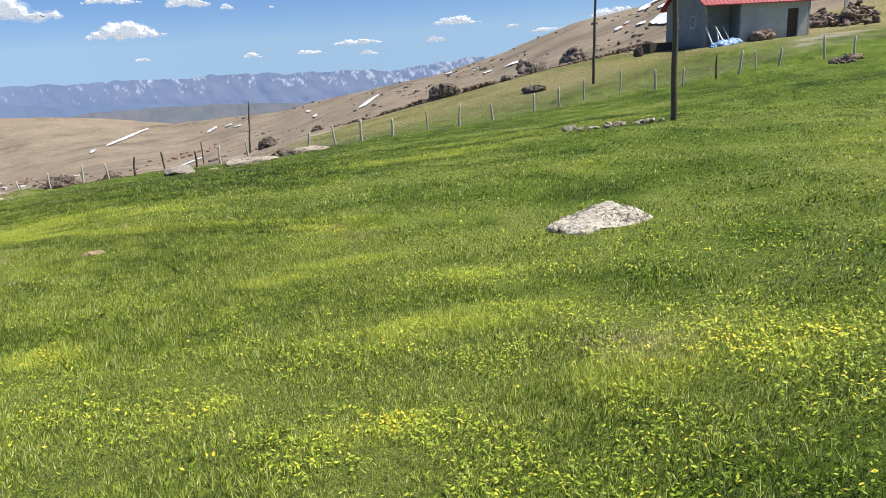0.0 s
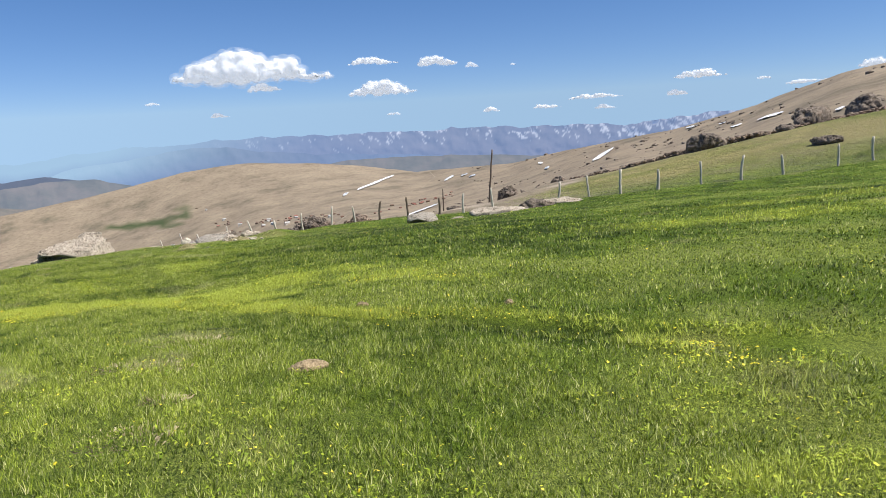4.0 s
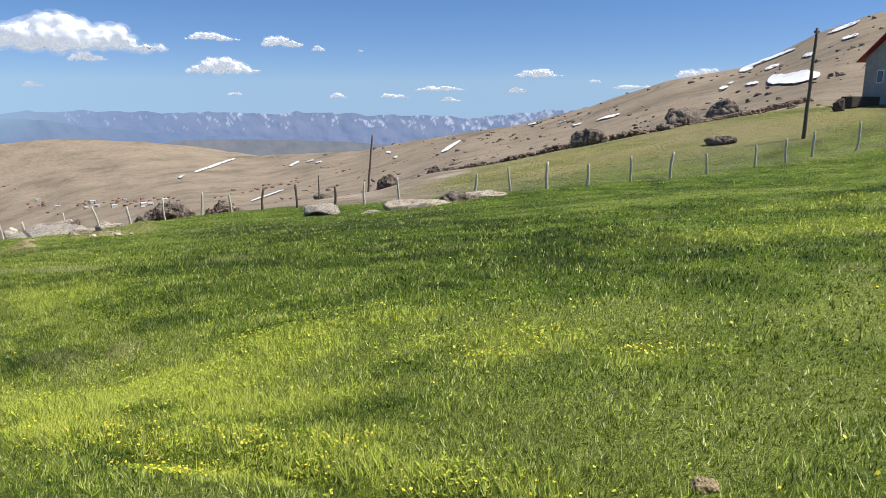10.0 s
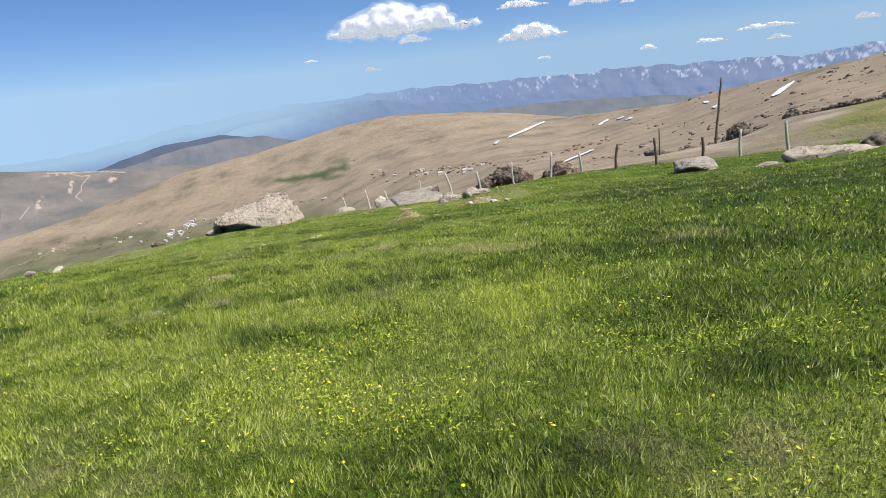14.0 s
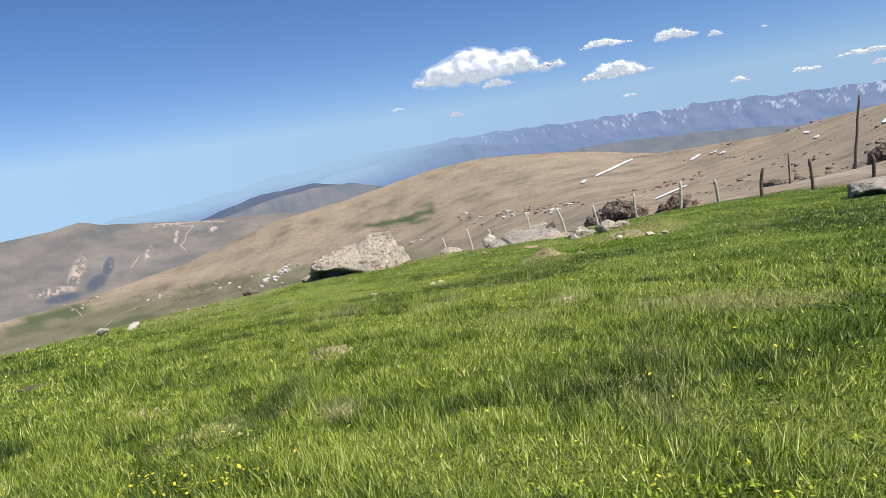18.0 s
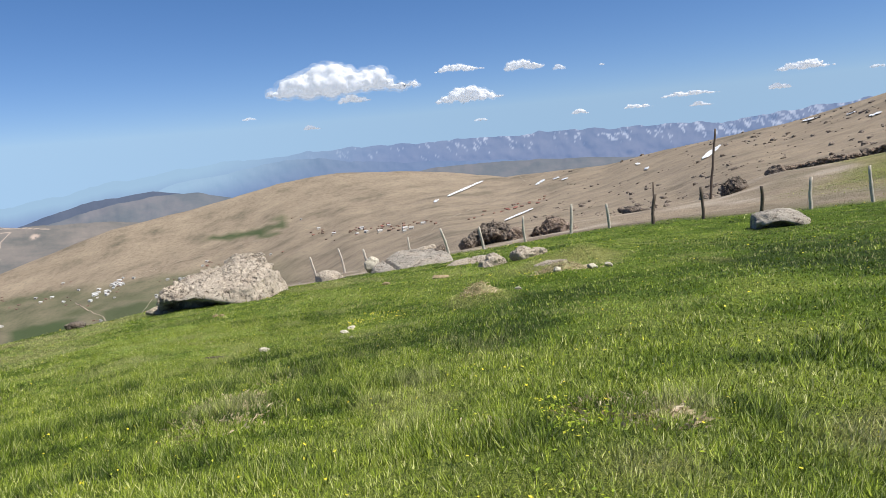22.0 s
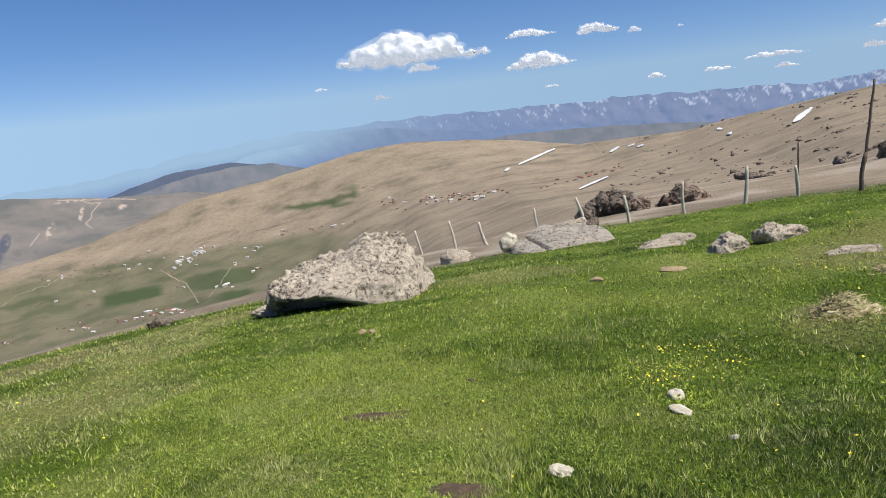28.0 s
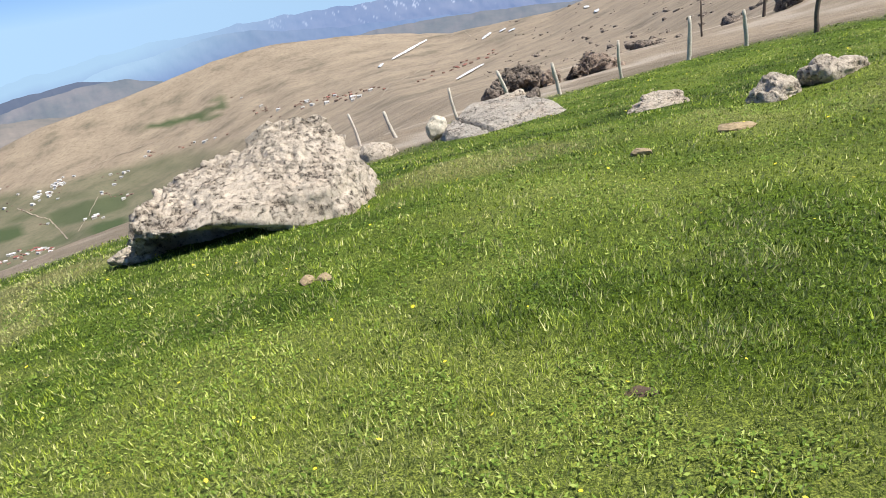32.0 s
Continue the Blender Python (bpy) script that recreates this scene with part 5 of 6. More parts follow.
heap = random.Random(29)
for hx, hy, a, c, n in ((80.0, 64.4, 4.0, 1.3, 70), (75.0, 57.0, 4.0, 1.6, 80), (84.0, 62.5, 4.5, 2.0, 80), (44.3, 33.3, 1.7, 0.25, 30)):
    root = base("stone_heap", hx, hy, ground(hx, hy), heap.uniform(0, 360), "heap of rough grey-brown field stones by the farmhouse", "stone heap", "stone heaps")
    bm = bmesh.new()
    for k in range(n):
        q, f = heap.random() ** 0.6, heap.uniform(0, 2 * math.pi)
        lx, ly = q * a * math.cos(f), q * a * 0.5 * math.sin(f)
        w = root.matrix_world @ Vector((lx, ly, 0))
        s = heap.uniform(0.3, 0.85) * min(1.0, a / 3.2)
        here = len(bm.verts)
        bm.from_mesh(stone_meshes[k % 6])
        bm.verts.ensure_lookup_table()
        m = pose(lx, ly, ground(w.x, w.y) - ground(hx, hy) + c * (1 - q) * heap.random() + s * 0.15, heap.uniform(-40, 40), heap.uniform(-40, 40), heap.uniform(0, 360)) @ Matrix.Diagonal((s * 1.5, s, s * 0.7, 1))
        bmesh.ops.transform(bm, matrix=m, verts=bm.verts[here:])
    part("rubble", bm, M_WALLSTONE, root)["kind"] = "stuff"

scree = random.Random(19)
bm = bmesh.new()
for k in range(1500):
    az = scree.uniform(4, 50)
    foot, top = np.interp(az, FOOT_AZ, FOOT_EL), np.interp(az, CREST_AZ, CREST_EL)
    el = foot + (top - foot) * scree.random() ** 1.4
    if vnoise(az * 0.9, el * 2.6, 12) * 0.6 + vnoise(az * 3.1, el * 7.0, 14) * 0.4 < 0.55:
        continue
    x, y, r = sight(az, el)
    s = (0.3 + 1.1 * scree.random() ** 3) * (0.5 + r / 260)
    here = len(bm.verts)
    bm.from_mesh(rubble_meshes[k % 6])
    bm.verts.ensure_lookup_table()
    bmesh.ops.transform(bm, matrix=pose(x, y, ground(x, y), scree.uniform(-20, 20), scree.uniform(-20, 20), scree.uniform(0, 360)) @ Matrix.Diagonal((s * scree.uniform(1.1, 2.0), s, s * scree.uniform(0.6, 1.0), 1)), verts=bm.verts[here:])
tagged(part("scree", bm, M_ROCK_DARK), "dark stones strewn over the hillside", "stones", kind="stuff")


# ---- snow patches ----
def snow_patch(az, el, w, h, slant, seed, label="patch of old snow on the hillside"):
    """w, h: half sizes in degrees; slant: turn in degrees, as seen from the walk."""
    n_u, n_v = 40, 12
    ca, sa = math.cos(radians(slant)), math.sin(radians(slant))
    pts = []
    for j in range(n_v):
        for i in range(n_u):
            u, v = i / (n_u - 1) * 2 - 1, j / (n_v - 1) * 2 - 1
            e = math.sqrt(max(0.0, 1 - u * u)) ** 0.7 * (0.55 + 0.9 * float(fnoise(u * 2.5 + seed, seed * 1.3, seed, 3)))
            wob = 0.5 * (float(fnoise(u * 1.8 + 9, seed * 2.1, seed + 3, 3)) - 0.5)
            a, b = u * w, (v * e + wob) * h
            x, y, r = sight(az + a * ca - b * sa, el + a * sa + b * ca)
            pts.append((x, y, ground(x, y) + 0.25 + 0.0012 * r))
    ob = sheet("snow_patch", np.array(pts), grid_faces(n_v, n_u), M_SNOW)
    tagged(ob, label, "snow", "snow patches")


for k, row in enumerate(((-0.85, -4.58, 1.65, 0.075, 19), (-3.35, -5.42, 0.25, 0.07, 20), (18.3, -2.8, 0.9, 0.13, 33), (5.3, -4.45, 0.45, 0.08, 25), (6.6, -4.2, 0.3, 0.05, 15), (7.3, -4.3, 0.3, 0.05, 15),
                         (3.2, -6.98, 1.35, 0.07, 19), (13.0, -3.4, 0.2, 0.07, 0), (13.6, -3.8, 0.22, 0.07, 20), (31.3, -0.75, 0.95, 0.08, 14), (28.7, -1.2, 0.4, 0.06, 10), (27.4, -0.9, 0.3, 0.05, 10), (25.0, -0.95, 0.5, 0.05, 10),
                         (37.4, -0.4, 0.3, 0.1, 15), (39.8, 1.45, 0.35, 0.1, 12), (40.2, 1.8, 0.2, 0.06, 15), (41.9, 1.75, 0.5, 0.1, 8), (44.9, 2.15, 1.95, 0.42, 4), (42.4, 3.45, 2.0, 0.1, 21), (41.0, 2.75, 0.5, 0.12, 15), (42.9, 2.9, 0.5, 0.1, 20),
                         (45.3, 3.7, 0.45, 0.12, 15), (47.1, 5.45, 1.0, 0.1, 22), (47.7, 4.8, 0.5, 0.1, 15))):
    snow_patch(*row, 400 + k)


# ---- the valley's houses ----
M_PLASTER = plain_material("pale_plaster", (0.48, 0.45, 0.40), (0.64, 0.61, 0.55), 0.5, 0.9)
M_BROWNWALL = plain_material("brown_stone_walls", (0.2, 0.15, 0.11), (0.3, 0.23, 0.17), 0.5, 0.9)
M_REDROOF = plain_material("rusty_red_roof", (0.24, 0.085, 0.065), (0.34, 0.13, 0.1), 0.5, 0.7)
M_BROWNROOF = plain_material("brown_roof", (0.15, 0.09, 0.07), (0.24, 0.15, 0.11), 0.5, 0.8)
M_TINROOF = plain_material("grey_tin_roof", (0.42, 0.41, 0.40), (0.6, 0.59, 0.57), 0.5, 0.7)
M_PALETIN = plain_material("pale_tin_roof", (0.6, 0.59, 0.57), (0.75, 0.74, 0.72), 0.5, 0.7)
M_WHITEWASH = plain_material("whitewashed_wall", (0.6, 0.58, 0.54), (0.75, 0.73, 0.69), 0.5, 0.9)


def village_house(wall_mat, roof_mat, label, size):
    w, d, h = size
    root = base("village_house", 0, 0, -900, 0, label, "house", "houses in the valley")
    bm = bmesh.new()
    bmesh.ops.create_cube(bm, size=1.0, matrix=Matrix.Translation((0, 0, h / 2 - 1)) @ Matrix.Diagonal((w, d, h + 2, 1)))
    part("wall", bm, wall_mat, root)
    bm = bmesh.new()
    a = [bm.verts.new(c) for c in ((-w * 0.55, -d * 0.58, h), (w * 0.55, -d * 0.58, h), (w * 0.55, d * 0.58, h), (-w * 0.55, d * 0.58, h), (-w * 0.5, 0, h + d * 0.28), (w * 0.5, 0, h + d * 0.28))]
    for f in ((0, 1, 5, 4), (2, 3, 4, 5), (1, 2, 5), (3, 0, 4), (3, 2, 1, 0)):
        bm.faces.new([a[i] for i in f])
    part("roof", bm, roof_mat, root)
    for k in (-0.25, 0.25):
        bm = bmesh.new()
        bmesh.ops.create_cube(bm, size=1.0, matrix=Matrix.Translation((k * w, -d / 2 - 0.02, h * 0.55)) @ Matrix.Diagonal((1.1, 0.08, 1.2, 1)))
        part("window", bm, M_BROWNROOF, root)
    return root


house_kinds = [village_house(M_PLASTER, M_TINROOF, "pale house with a grey tin roof in the valley", (10, 7, 4)), village_house(M_BROWNWALL, M_REDROOF, "low stone house with a rusty red roof", (10, 6.5, 3.2)),
               village_house(M_BROWNWALL, M_BROWNROOF, "low brown stone house in the valley", (11, 7, 3)), village_house(M_PLASTER, M_REDROOF, "pale house with a red roof in the valley", (9, 7, 4.2)),
               village_house(M_WHITEWASH, M_PALETIN, "whitewashed house with a pale tin roof in the valley", (11, 7, 3.6))]
used = set()
town = random.Random(77)
for az0, el0, az1, el1, n, sp, kinds in ((-30.62, -9.49, -28.27, -8.72, 26, 0.2, (0, 0, 2, 4, 0)), (-30.4, -9.3, -28.8, -9.0, 8, 0.14, (4, 0)), (-32.5, -9.9, -24.0, -9.3, 12, 0.4, (2, 0, 2)), (-39.45, -8.57, -35.72, -8.45, 8, 0.15, (0, 2, 2)), (-36.91, -9.52, -33.41, -8.86, 8, 0.2, (2, 0, 2)),
                                         (-25.85, -9.69, -22.45, -8.42, 9, 0.15, (0, 2, 2)), (-22.45, -8.42, -16.03, -8.19, 18, 0.1, (2, 1, 2, 0)), (-13.8, -6.96, -2.42, -7.0, 52, 0.11, (2, 2, 2, 1, 0)), (-12.5, -7.4, -5.5, -7.3, 14, 0.12, (2, 0, 2)),
                                         (-0.42, -6.97, 6.21, -5.86, 24, 0.12, (1, 1, 2)), (-38.56, -12.63, -30.38, -13.26, 24, 0.2, (1, 3, 0, 2)), (-33.0, -12.8, -31.0, -13.0, 10, 0.15, (1, 3, 3)), (-45.21, -12.49, -42.19, -12.68, 8, 0.2, (1, 2, 3)),
                                         (-40.49, -10.35, -36.38, -10.36, 6, 0.15, (2, 0)), (-27.91, -11.67, -26.55, -11.93, 5, 0.12, (2, 0, 0)), (-48.68, -10.53, -47.11, -10.57, 4, 0.1, (2, 0)), (-26.59, -10.17, -24.31, -10.56, 6, 0.1, (2, 0)),
                                         (-33.35, -8.33, -31.57, -8.1, 4, 0.1, (0, 2)), (-46.8, -8.39, -41.64, -8.65, 5, 0.12, (0, 2)), (-14.9, -6.0, -14.2, -5.4, 2, 0.15, (2, 0)),
                                         (-44.6, -7.8, -42.4, -8.2, 4, 0.08, (0, 2)), (-39.7, -9.05, -37.0, -8.7, 7, 0.15, (4, 2, 0)), (-40.3, -10.4, -39.7, -10.5, 3, 0.06, (2, 2)), (-37.4, -11.2, -36.9, -11.3, 3, 0.06, (2, 4)), (-39.4, -12.5, -37.6, -12.6, 8, 0.1, (1, 1, 2)),
                                         (-36.0, -12.75, -33.6, -13.0, 10, 0.1, (1, 2, 4)), (-33.4, -12.7, -30.7, -13.2, 18, 0.14, (1, 1, 3, 4)), (-37.4, -13.2, -37.0, -13.3, 3, 0.06, (4, 0)), (-44.8, -12.0, -42.9, -12.8, 12, 0.15, (1, 1, 3)), (-45.6, -11.4, -45.2, -11.5, 3, 0.06, (2, 0)),
                                         (-30.7, -11.2, -30.1, -11.35, 4, 0.05, (2, 0)), (-27.3, -11.65, -26.8, -11.8, 5, 0.06, (1, 2, 4)), (-26.0, -10.6, -24.0, -10.95, 8, 0.1, (0, 2, 2)), (-34.2, -8.9, -31.9, -9.6, 8, 0.12, (2, 0, 4))):
    for k in range(max(2, int(n * 0.92))):
        t = town.random()
        x, y, r = sight(az0 + (az1 - az0) * t + town.gauss(0, sp), el0 + (el1 - el0) * t + town.gauss(0, sp), RISE)
        kind = house_kinds[town.choice(kinds)]
        if r < 320:
            continue
        m = pose(x, y, ground(x, y), 0, 0, town.uniform(-40, 40)) @ Matrix.Scale(town.uniform(0.5, 0.9) * min(1.0, r / (1000 if az0 > -20 else 750)), 4)
        if kind.name in used:
            copy_thing(kind, m)
        else:
            kind.matrix_world = m
            used.add(kind.name)

# ---- dirt tracks on the far slope ----
M_TRACK = plain_material("pale_dirt_track", (0.3, 0.25, 0.18), (0.4, 0.335, 0.25), 0.05, 0.95)


def dirt_track(points, width, label):
    a = np.array(points, float)
    t = np.linspace(0, len(a) - 1, 12 * (len(a) - 1) + 1)
    az, el = np.interp(t, np.arange(len(a)), a[:, 0]), np.interp(t, np.arange(len(a)), a[:, 1])
    wave = np.sin(t * np.pi / (len(a) - 1)) ** 0.5
    az, el = az + 0.35 * wave * (fnoise(az * 2.3, el, 83, 3) - 0.5), el + 0.22 * wave * (fnoise(az * 1.7, el + 5, 84, 3) - 0.5)
    mid = [sight(p, q, RISE) for p, q in zip(az, el)]
    verts = []
    for k, (x, y, r) in enumerate(mid):
        x0, y0, _ = mid[max(0, k - 1)]
        x1, y1, _ = mid[min(len(mid) - 1, k + 1)]
        d = Vector((x1 - x0, y1 - y0, 0))
        side = Vector((-d.y, d.x, 0)).normalized() * width * town.uniform(0.2, 0.42) if d.length > 0 else Vector((width / 2, 0, 0))
        for q in (-1, 0, 1):
            px, py = x + side.x * q, y + side.y * q
            verts.append((px, py, ground(px, py) + 0.1 + 0.0004 * r))
    tagged(sheet("dirt_track", np.array(verts), grid_faces(len(mid), 3), M_TRACK), label, "track", kind="structure")


dirt_track(((3.79, -3.71), (4.31, -4.32), (3.32, -5.14), (1.0, -5.9), (-1.5, -6.6), (-2.64, -6.85), (-3.69, -7.7)), 2.2, "pale dirt track winding down the far hillside")
dirt_track(((-16.63, -6.83), (-20.5, -7.3), (-25.68, -8.09), (-26.84, -8.3)), 3.5, "pale dirt track along the hill foot")
dirt_track(((-31.75, -9.67), (-31.2, -10.2), (-30.12, -11.02), (-29.8, -11.8), (-29.41, -12.71)), 3, "pale dirt track between fields")
dirt_track(((-44.93, -7.9), (-44.3, -8.5), (-43.99, -9.1)), 4, "pale dirt track between fields")
dirt_track(((-37.68, -9.06), (-38.4, -8.9), (-39.34, -9.24), (-41.5, -9.6), (-44.0, -10.9)), 3, "pale dirt track between fields")
dirt_track(((-26.5, -10.4), (-27.6, -11.5), (-28.6, -12.4)), 2.5, "pale dirt track between fields")


# ---- the house on the slope ----
# grey for the shaded walls, paler for the sunlit front: light painted in
M_CONCRETE = plain_material("grey_cement_wall", (0.25, 0.245, 0.235), (0.36, 0.35, 0.335), 2.5, 0.9, 0, 0.01)
M_SUNLIT = plain_material("pale_sunlit_wall", (0.45, 0.43, 0.39), (0.56, 0.54, 0.5), 2.0, 0.9, 0, 0.01)
M_REDSHEET = plain_material("red_sheet_roof", (0.30, 0.025, 0.032), (0.40, 0.04, 0.048), 1.5, 0.45, 0.1, 0.0)
M_DARKGLASS = plain_material("dark_window_glass", (0.02, 0.022, 0.025), (0.04, 0.045, 0.05), 3, 0.15, 0, 0.0)
M_WHITE = plain_material("white_paint", (0.68, 0.68, 0.68), (0.8, 0.8, 0.8), 6, 0.6, 0, 0.0)
M_BLUE = plain_material("blue_plastic_sheet", (0.16, 0.3, 0.52), (0.3, 0.45, 0.66), 3, 0.5, 0, 0.02)
M_DARKWOOD = plain_material("dark_old_wood", (0.05, 0.035, 0.028), (0.11, 0.08, 0.06), 6, 0.9, 0, 0.01)


def box(x0, x1, y0, y1, z0, z1, bevel=0.0):
    bm = bmesh.new()
    bmesh.ops.create_cube(bm, size=1.0, matrix=Matrix.Translation(((x0 + x1) / 2, (y0 + y1) / 2, (z0 + z1) / 2)) @ Matrix.Diagonal((x1 - x0, y1 - y0, z1 - z0, 1)))
    if bevel:
        bmesh.ops.bevel(bm, geom=bm.edges[:], offset=bevel, segments=1, affect="EDGES")
    return bm


def farmhouse():
    """Local x runs along the front, y into the house, from its front left corner."""
    L, D, H, R = 11.0, 7.0, 4.2, 6.5
    root = base("farmhouse", 49.2, 51.65, -0.85, -12, "grey cement farmhouse with a red sheet roof on the slope", "house")
    bm = bmesh.new()
    c = [bm.verts.new(q) for q in ((0, 0, -1), (0, D, -1), (0, D, H), (0, D / 2, R - 0.1), (0, 0, H), (0.25, 0, -1), (0.25, D, -1), (0.25, D, H), (0.25, D / 2, R - 0.1), (0.25, 0, H))]
    bm.faces.new(c[:5])
    bm.faces.new(c[5:][::-1])
    for i in range(5):
        bm.faces.new((c[i], c[(i + 1) % 5], c[(i + 1) % 5 + 5], c[i + 5]))
    bmesh.ops.recalc_face_normals(bm, faces=bm.faces)
    part("gable_wall", bm, M_CONCRETE, root)
    bm = bmesh.new()
    c = [bm.verts.new(q) for q in ((L, 0, -1), (L, D, -1), (L, D, H), (L, D / 2, R - 0.1), (L, 0, H), (L - 0.25, 0, -1), (L - 0.25, D, -1), (L - 0.25, D, H), (L - 0.25, D / 2, R - 0.1), (L - 0.25, 0, H))]
    bm.faces.new(c[:5])
    bm.faces.new(c[5:][::-1])
    for i in range(5):
        bm.faces.new((c[i], c[(i + 1) % 5], c[(i + 1) % 5 + 5], c[i + 5]))
    bmesh.ops.recalc_face_normals(bm, faces=bm.faces)
    part("gable_wall", bm, M_CONCRETE, root)
    part("back_wall", box(0.25, L - 0.25, D - 0.25, D, -1, H), M_CONCRETE, root)
    part("porch_wall", box(0.25, 3.9, 1.8, 2.0, -1, H), M_CONCRETE, root, "grey wall set back under the porch")
    part("porch_side_wall", box(3.7, 3.9, 0.25, 1.8, -1, H), M_CONCRETE, root)
    part("front_wall", box(3.7, 8.6, 0.0, 0.25, -1, H), M_SUNLIT, root, "pale front wall")
    part("front_wall", box(9.8, L - 0.25, 0.0, 0.25, -1, H), M_SUNLIT, root, "pale front wall")
    part("door_lintel", box(8.6, 9.8, 0.0, 0.25, 3.3, H), M_SUNLIT, root)
    part("door", box(8.62, 9.78, 0.18, 0.24, 0.55, 3.28), M_DARKWOOD, root, "dark wooden door set in the front wall")
    part("door_sill", box(8.6, 9.8, -0.05, 0.25, 0.3, 0.55), M_CONCRETE, root)
    part("plinth", box(3.5, L + 2.0, -1.6, -0.03, -1, 0.3, 0.04), M_SUNLIT, root, "pale concrete step along the front")
    part("floor", box(0.25, L - 0.25, 0.26, D - 0.25, -1, 0.25), M_CONCRETE, root)
    for k, (y, z) in enumerate(((1.6, 2.0), (4.6, 2.0))):
        win = part("window", box(-0.05, 0.03, y, y + 0.8, z, z + 1.1), M_WHITE, root, "white window frame in the cement wall")
        part("pane", box(-0.07, -0.045, y + 0.09, y + 0.71, z + 0.09, z + 1.01), M_DARKGLASS, win)
    for side in (0, 1):
        bm = bmesh.new()
        over, t = 0.55, 0.09
        slope = (R - H) / (D / 2)
        y0, y1 = (-over, D / 2) if side == 0 else (D / 2, D + over)
        z0, z1 = (H - over * slope, R) if side == 0 else (R, H - over * slope)
        c = [bm.verts.new(q) for q in ((-0.5, y0, z0), (L + 0.5, y0, z0), (L + 0.5, y1, z1), (-0.5, y1, z1), (-0.5, y0, z0 + t), (L + 0.5, y0, z0 + t), (L + 0.5, y1, z1 + t), (-0.5, y1, z1 + t))]
        for f in ((3, 2, 1, 0), (4, 5, 6, 7), (0, 1, 5, 4), (1, 2, 6, 5), (2, 3, 7, 6), (3, 0, 4, 7)):
            bm.faces.new([c[i] for i in f])
        slope_part = part("roof", bm, M_REDSHEET, root, "red corrugated sheet roof")
        for k in range(28):
            x = -0.45 + k * 0.43
            bm = bmesh.new()
            q = [bm.verts.new(p) for p in ((x - 0.03, y0, z0 + t), (x + 0.03, y0, z0 + t), (x + 0.03, y1, z1 + t), (x - 0.03, y1, z1 + t), (x, y0, z0 + t + 0.05), (x, y1, z1 + t + 0.05))]
            for f in ((0, 1, 4), (3, 5, 2), (0, 4, 5, 3), (1, 2, 5, 4)):
                bm.faces.new([q[i] for i in f])
            part("seam", bm, M_REDSHEET, slope_part)
    return root


farmhouse()
stakes = random.Random(41)
for k in range(13):
    x, y = 93.0 + 0.9 * k, 71.0 + 0.62 * k
    bm = bmesh.new()
    bmesh.ops.create_cone(bm, cap_ends=True, segments=7, radius1=0.09, radius2=0.07, depth=stakes.uniform(1.6, 2.3))
    bmesh.ops.translate(bm, vec=(0, 0, 0.9), verts=bm.verts)
    stake = part("stake", bm, M_POST)
    stake.matrix_world = pose(x, y, ground(x, y), stakes.uniform(-5, 5), stakes.uniform(-5, 5), 0)
    tagged(stake, "pale upright wooden stake behind the farmhouse", "stake", "stakes")


def on_house(x, y):
    a = radians(-12)
    return 49.2 + x * math.cos(a) - y * math.sin(a), 51.65 + x * math.sin(a) + y * math.cos(a)


def lying_board(x, y, size, turn, tilt, mat, name, label, category, lift=0.0):
    wx, wy = on_house(x, y)
    ob = part(name, box(-size[0] / 2, size[0] / 2, -size[1] / 2, size[1] / 2, 0, size[2], 0.01), mat)
    ob.matrix_world = pose(wx, wy, ground(wx, wy) + lift, tilt[0], tilt[1], turn)
    return tagged(ob, label, category)


for k in range(4):
    lying_board(0.6 + 0.55 * k, -0.6 - 0.1 * k, (0.16, 0.06, 1.9), 10 * k, (-18 - 4 * k, 14 * (k % 2 * 2 - 1)), M_WHITE, "leaning_board", "white board leaning at the house corner", "board")
pat("tarpaulin", *on_house(1.6, -1.1), 3.4, 1.2, 0.35, 31, M_BLUE, "crumpled pale blue plastic sheet by the house", "tarpaulin")
pat("wood_heap", *on_house(5.2, -1.0), 2.8, 1.0, 0.7, 32, M_WALLSTONE, "heap of stones against the house front", "stone heap")
trough = base("feed_trough", *on_house(-3.0, 3.0), ground(*on_house(-3.0, 3.0)), 5, "dark old wooden feed trough in front of the house", "trough")
part("side", box(-1.5, 1.5, -0.5, -0.42, 0, 0.8), M_DARKWOOD, trough)
part("side", box(-1.5, 1.5, 0.42, 0.5, 0, 0.8), M_DARKWOOD, trough)
part("end", box(-1.58, -1.5, -0.5, 0.5, 0, 0.8), M_DARKWOOD, trough)
part("end", box(1.5, 1.58, -0.5, 0.5, 0, 0.8), M_DARKWOOD, trough)
part("bottom", box(-1.5, 1.5, -0.42, 0.42, 0.05, 0.15), M_DARKWOOD, trough)
rock("stump", *on_house(-5.8, 1.5), (0.8, 0.7, 1.0), 0, 171, M_DARKWOOD, "dark gnarled tree stump", 0.2, 4, 0.3, category="stump")


# ---- dry tufts and humps ----
M_STRAW = blade_material("straw_blades", (0.30, 0.24, 0.12), (0.48, 0.43, 0.23), (0.62, 0.57, 0.36))


M_HUMP = plain_material("dry_turf", (0.11, 0.125, 0.035), (0.36, 0.32, 0.17), 14.0, 0.95, 0.0, 0.02)


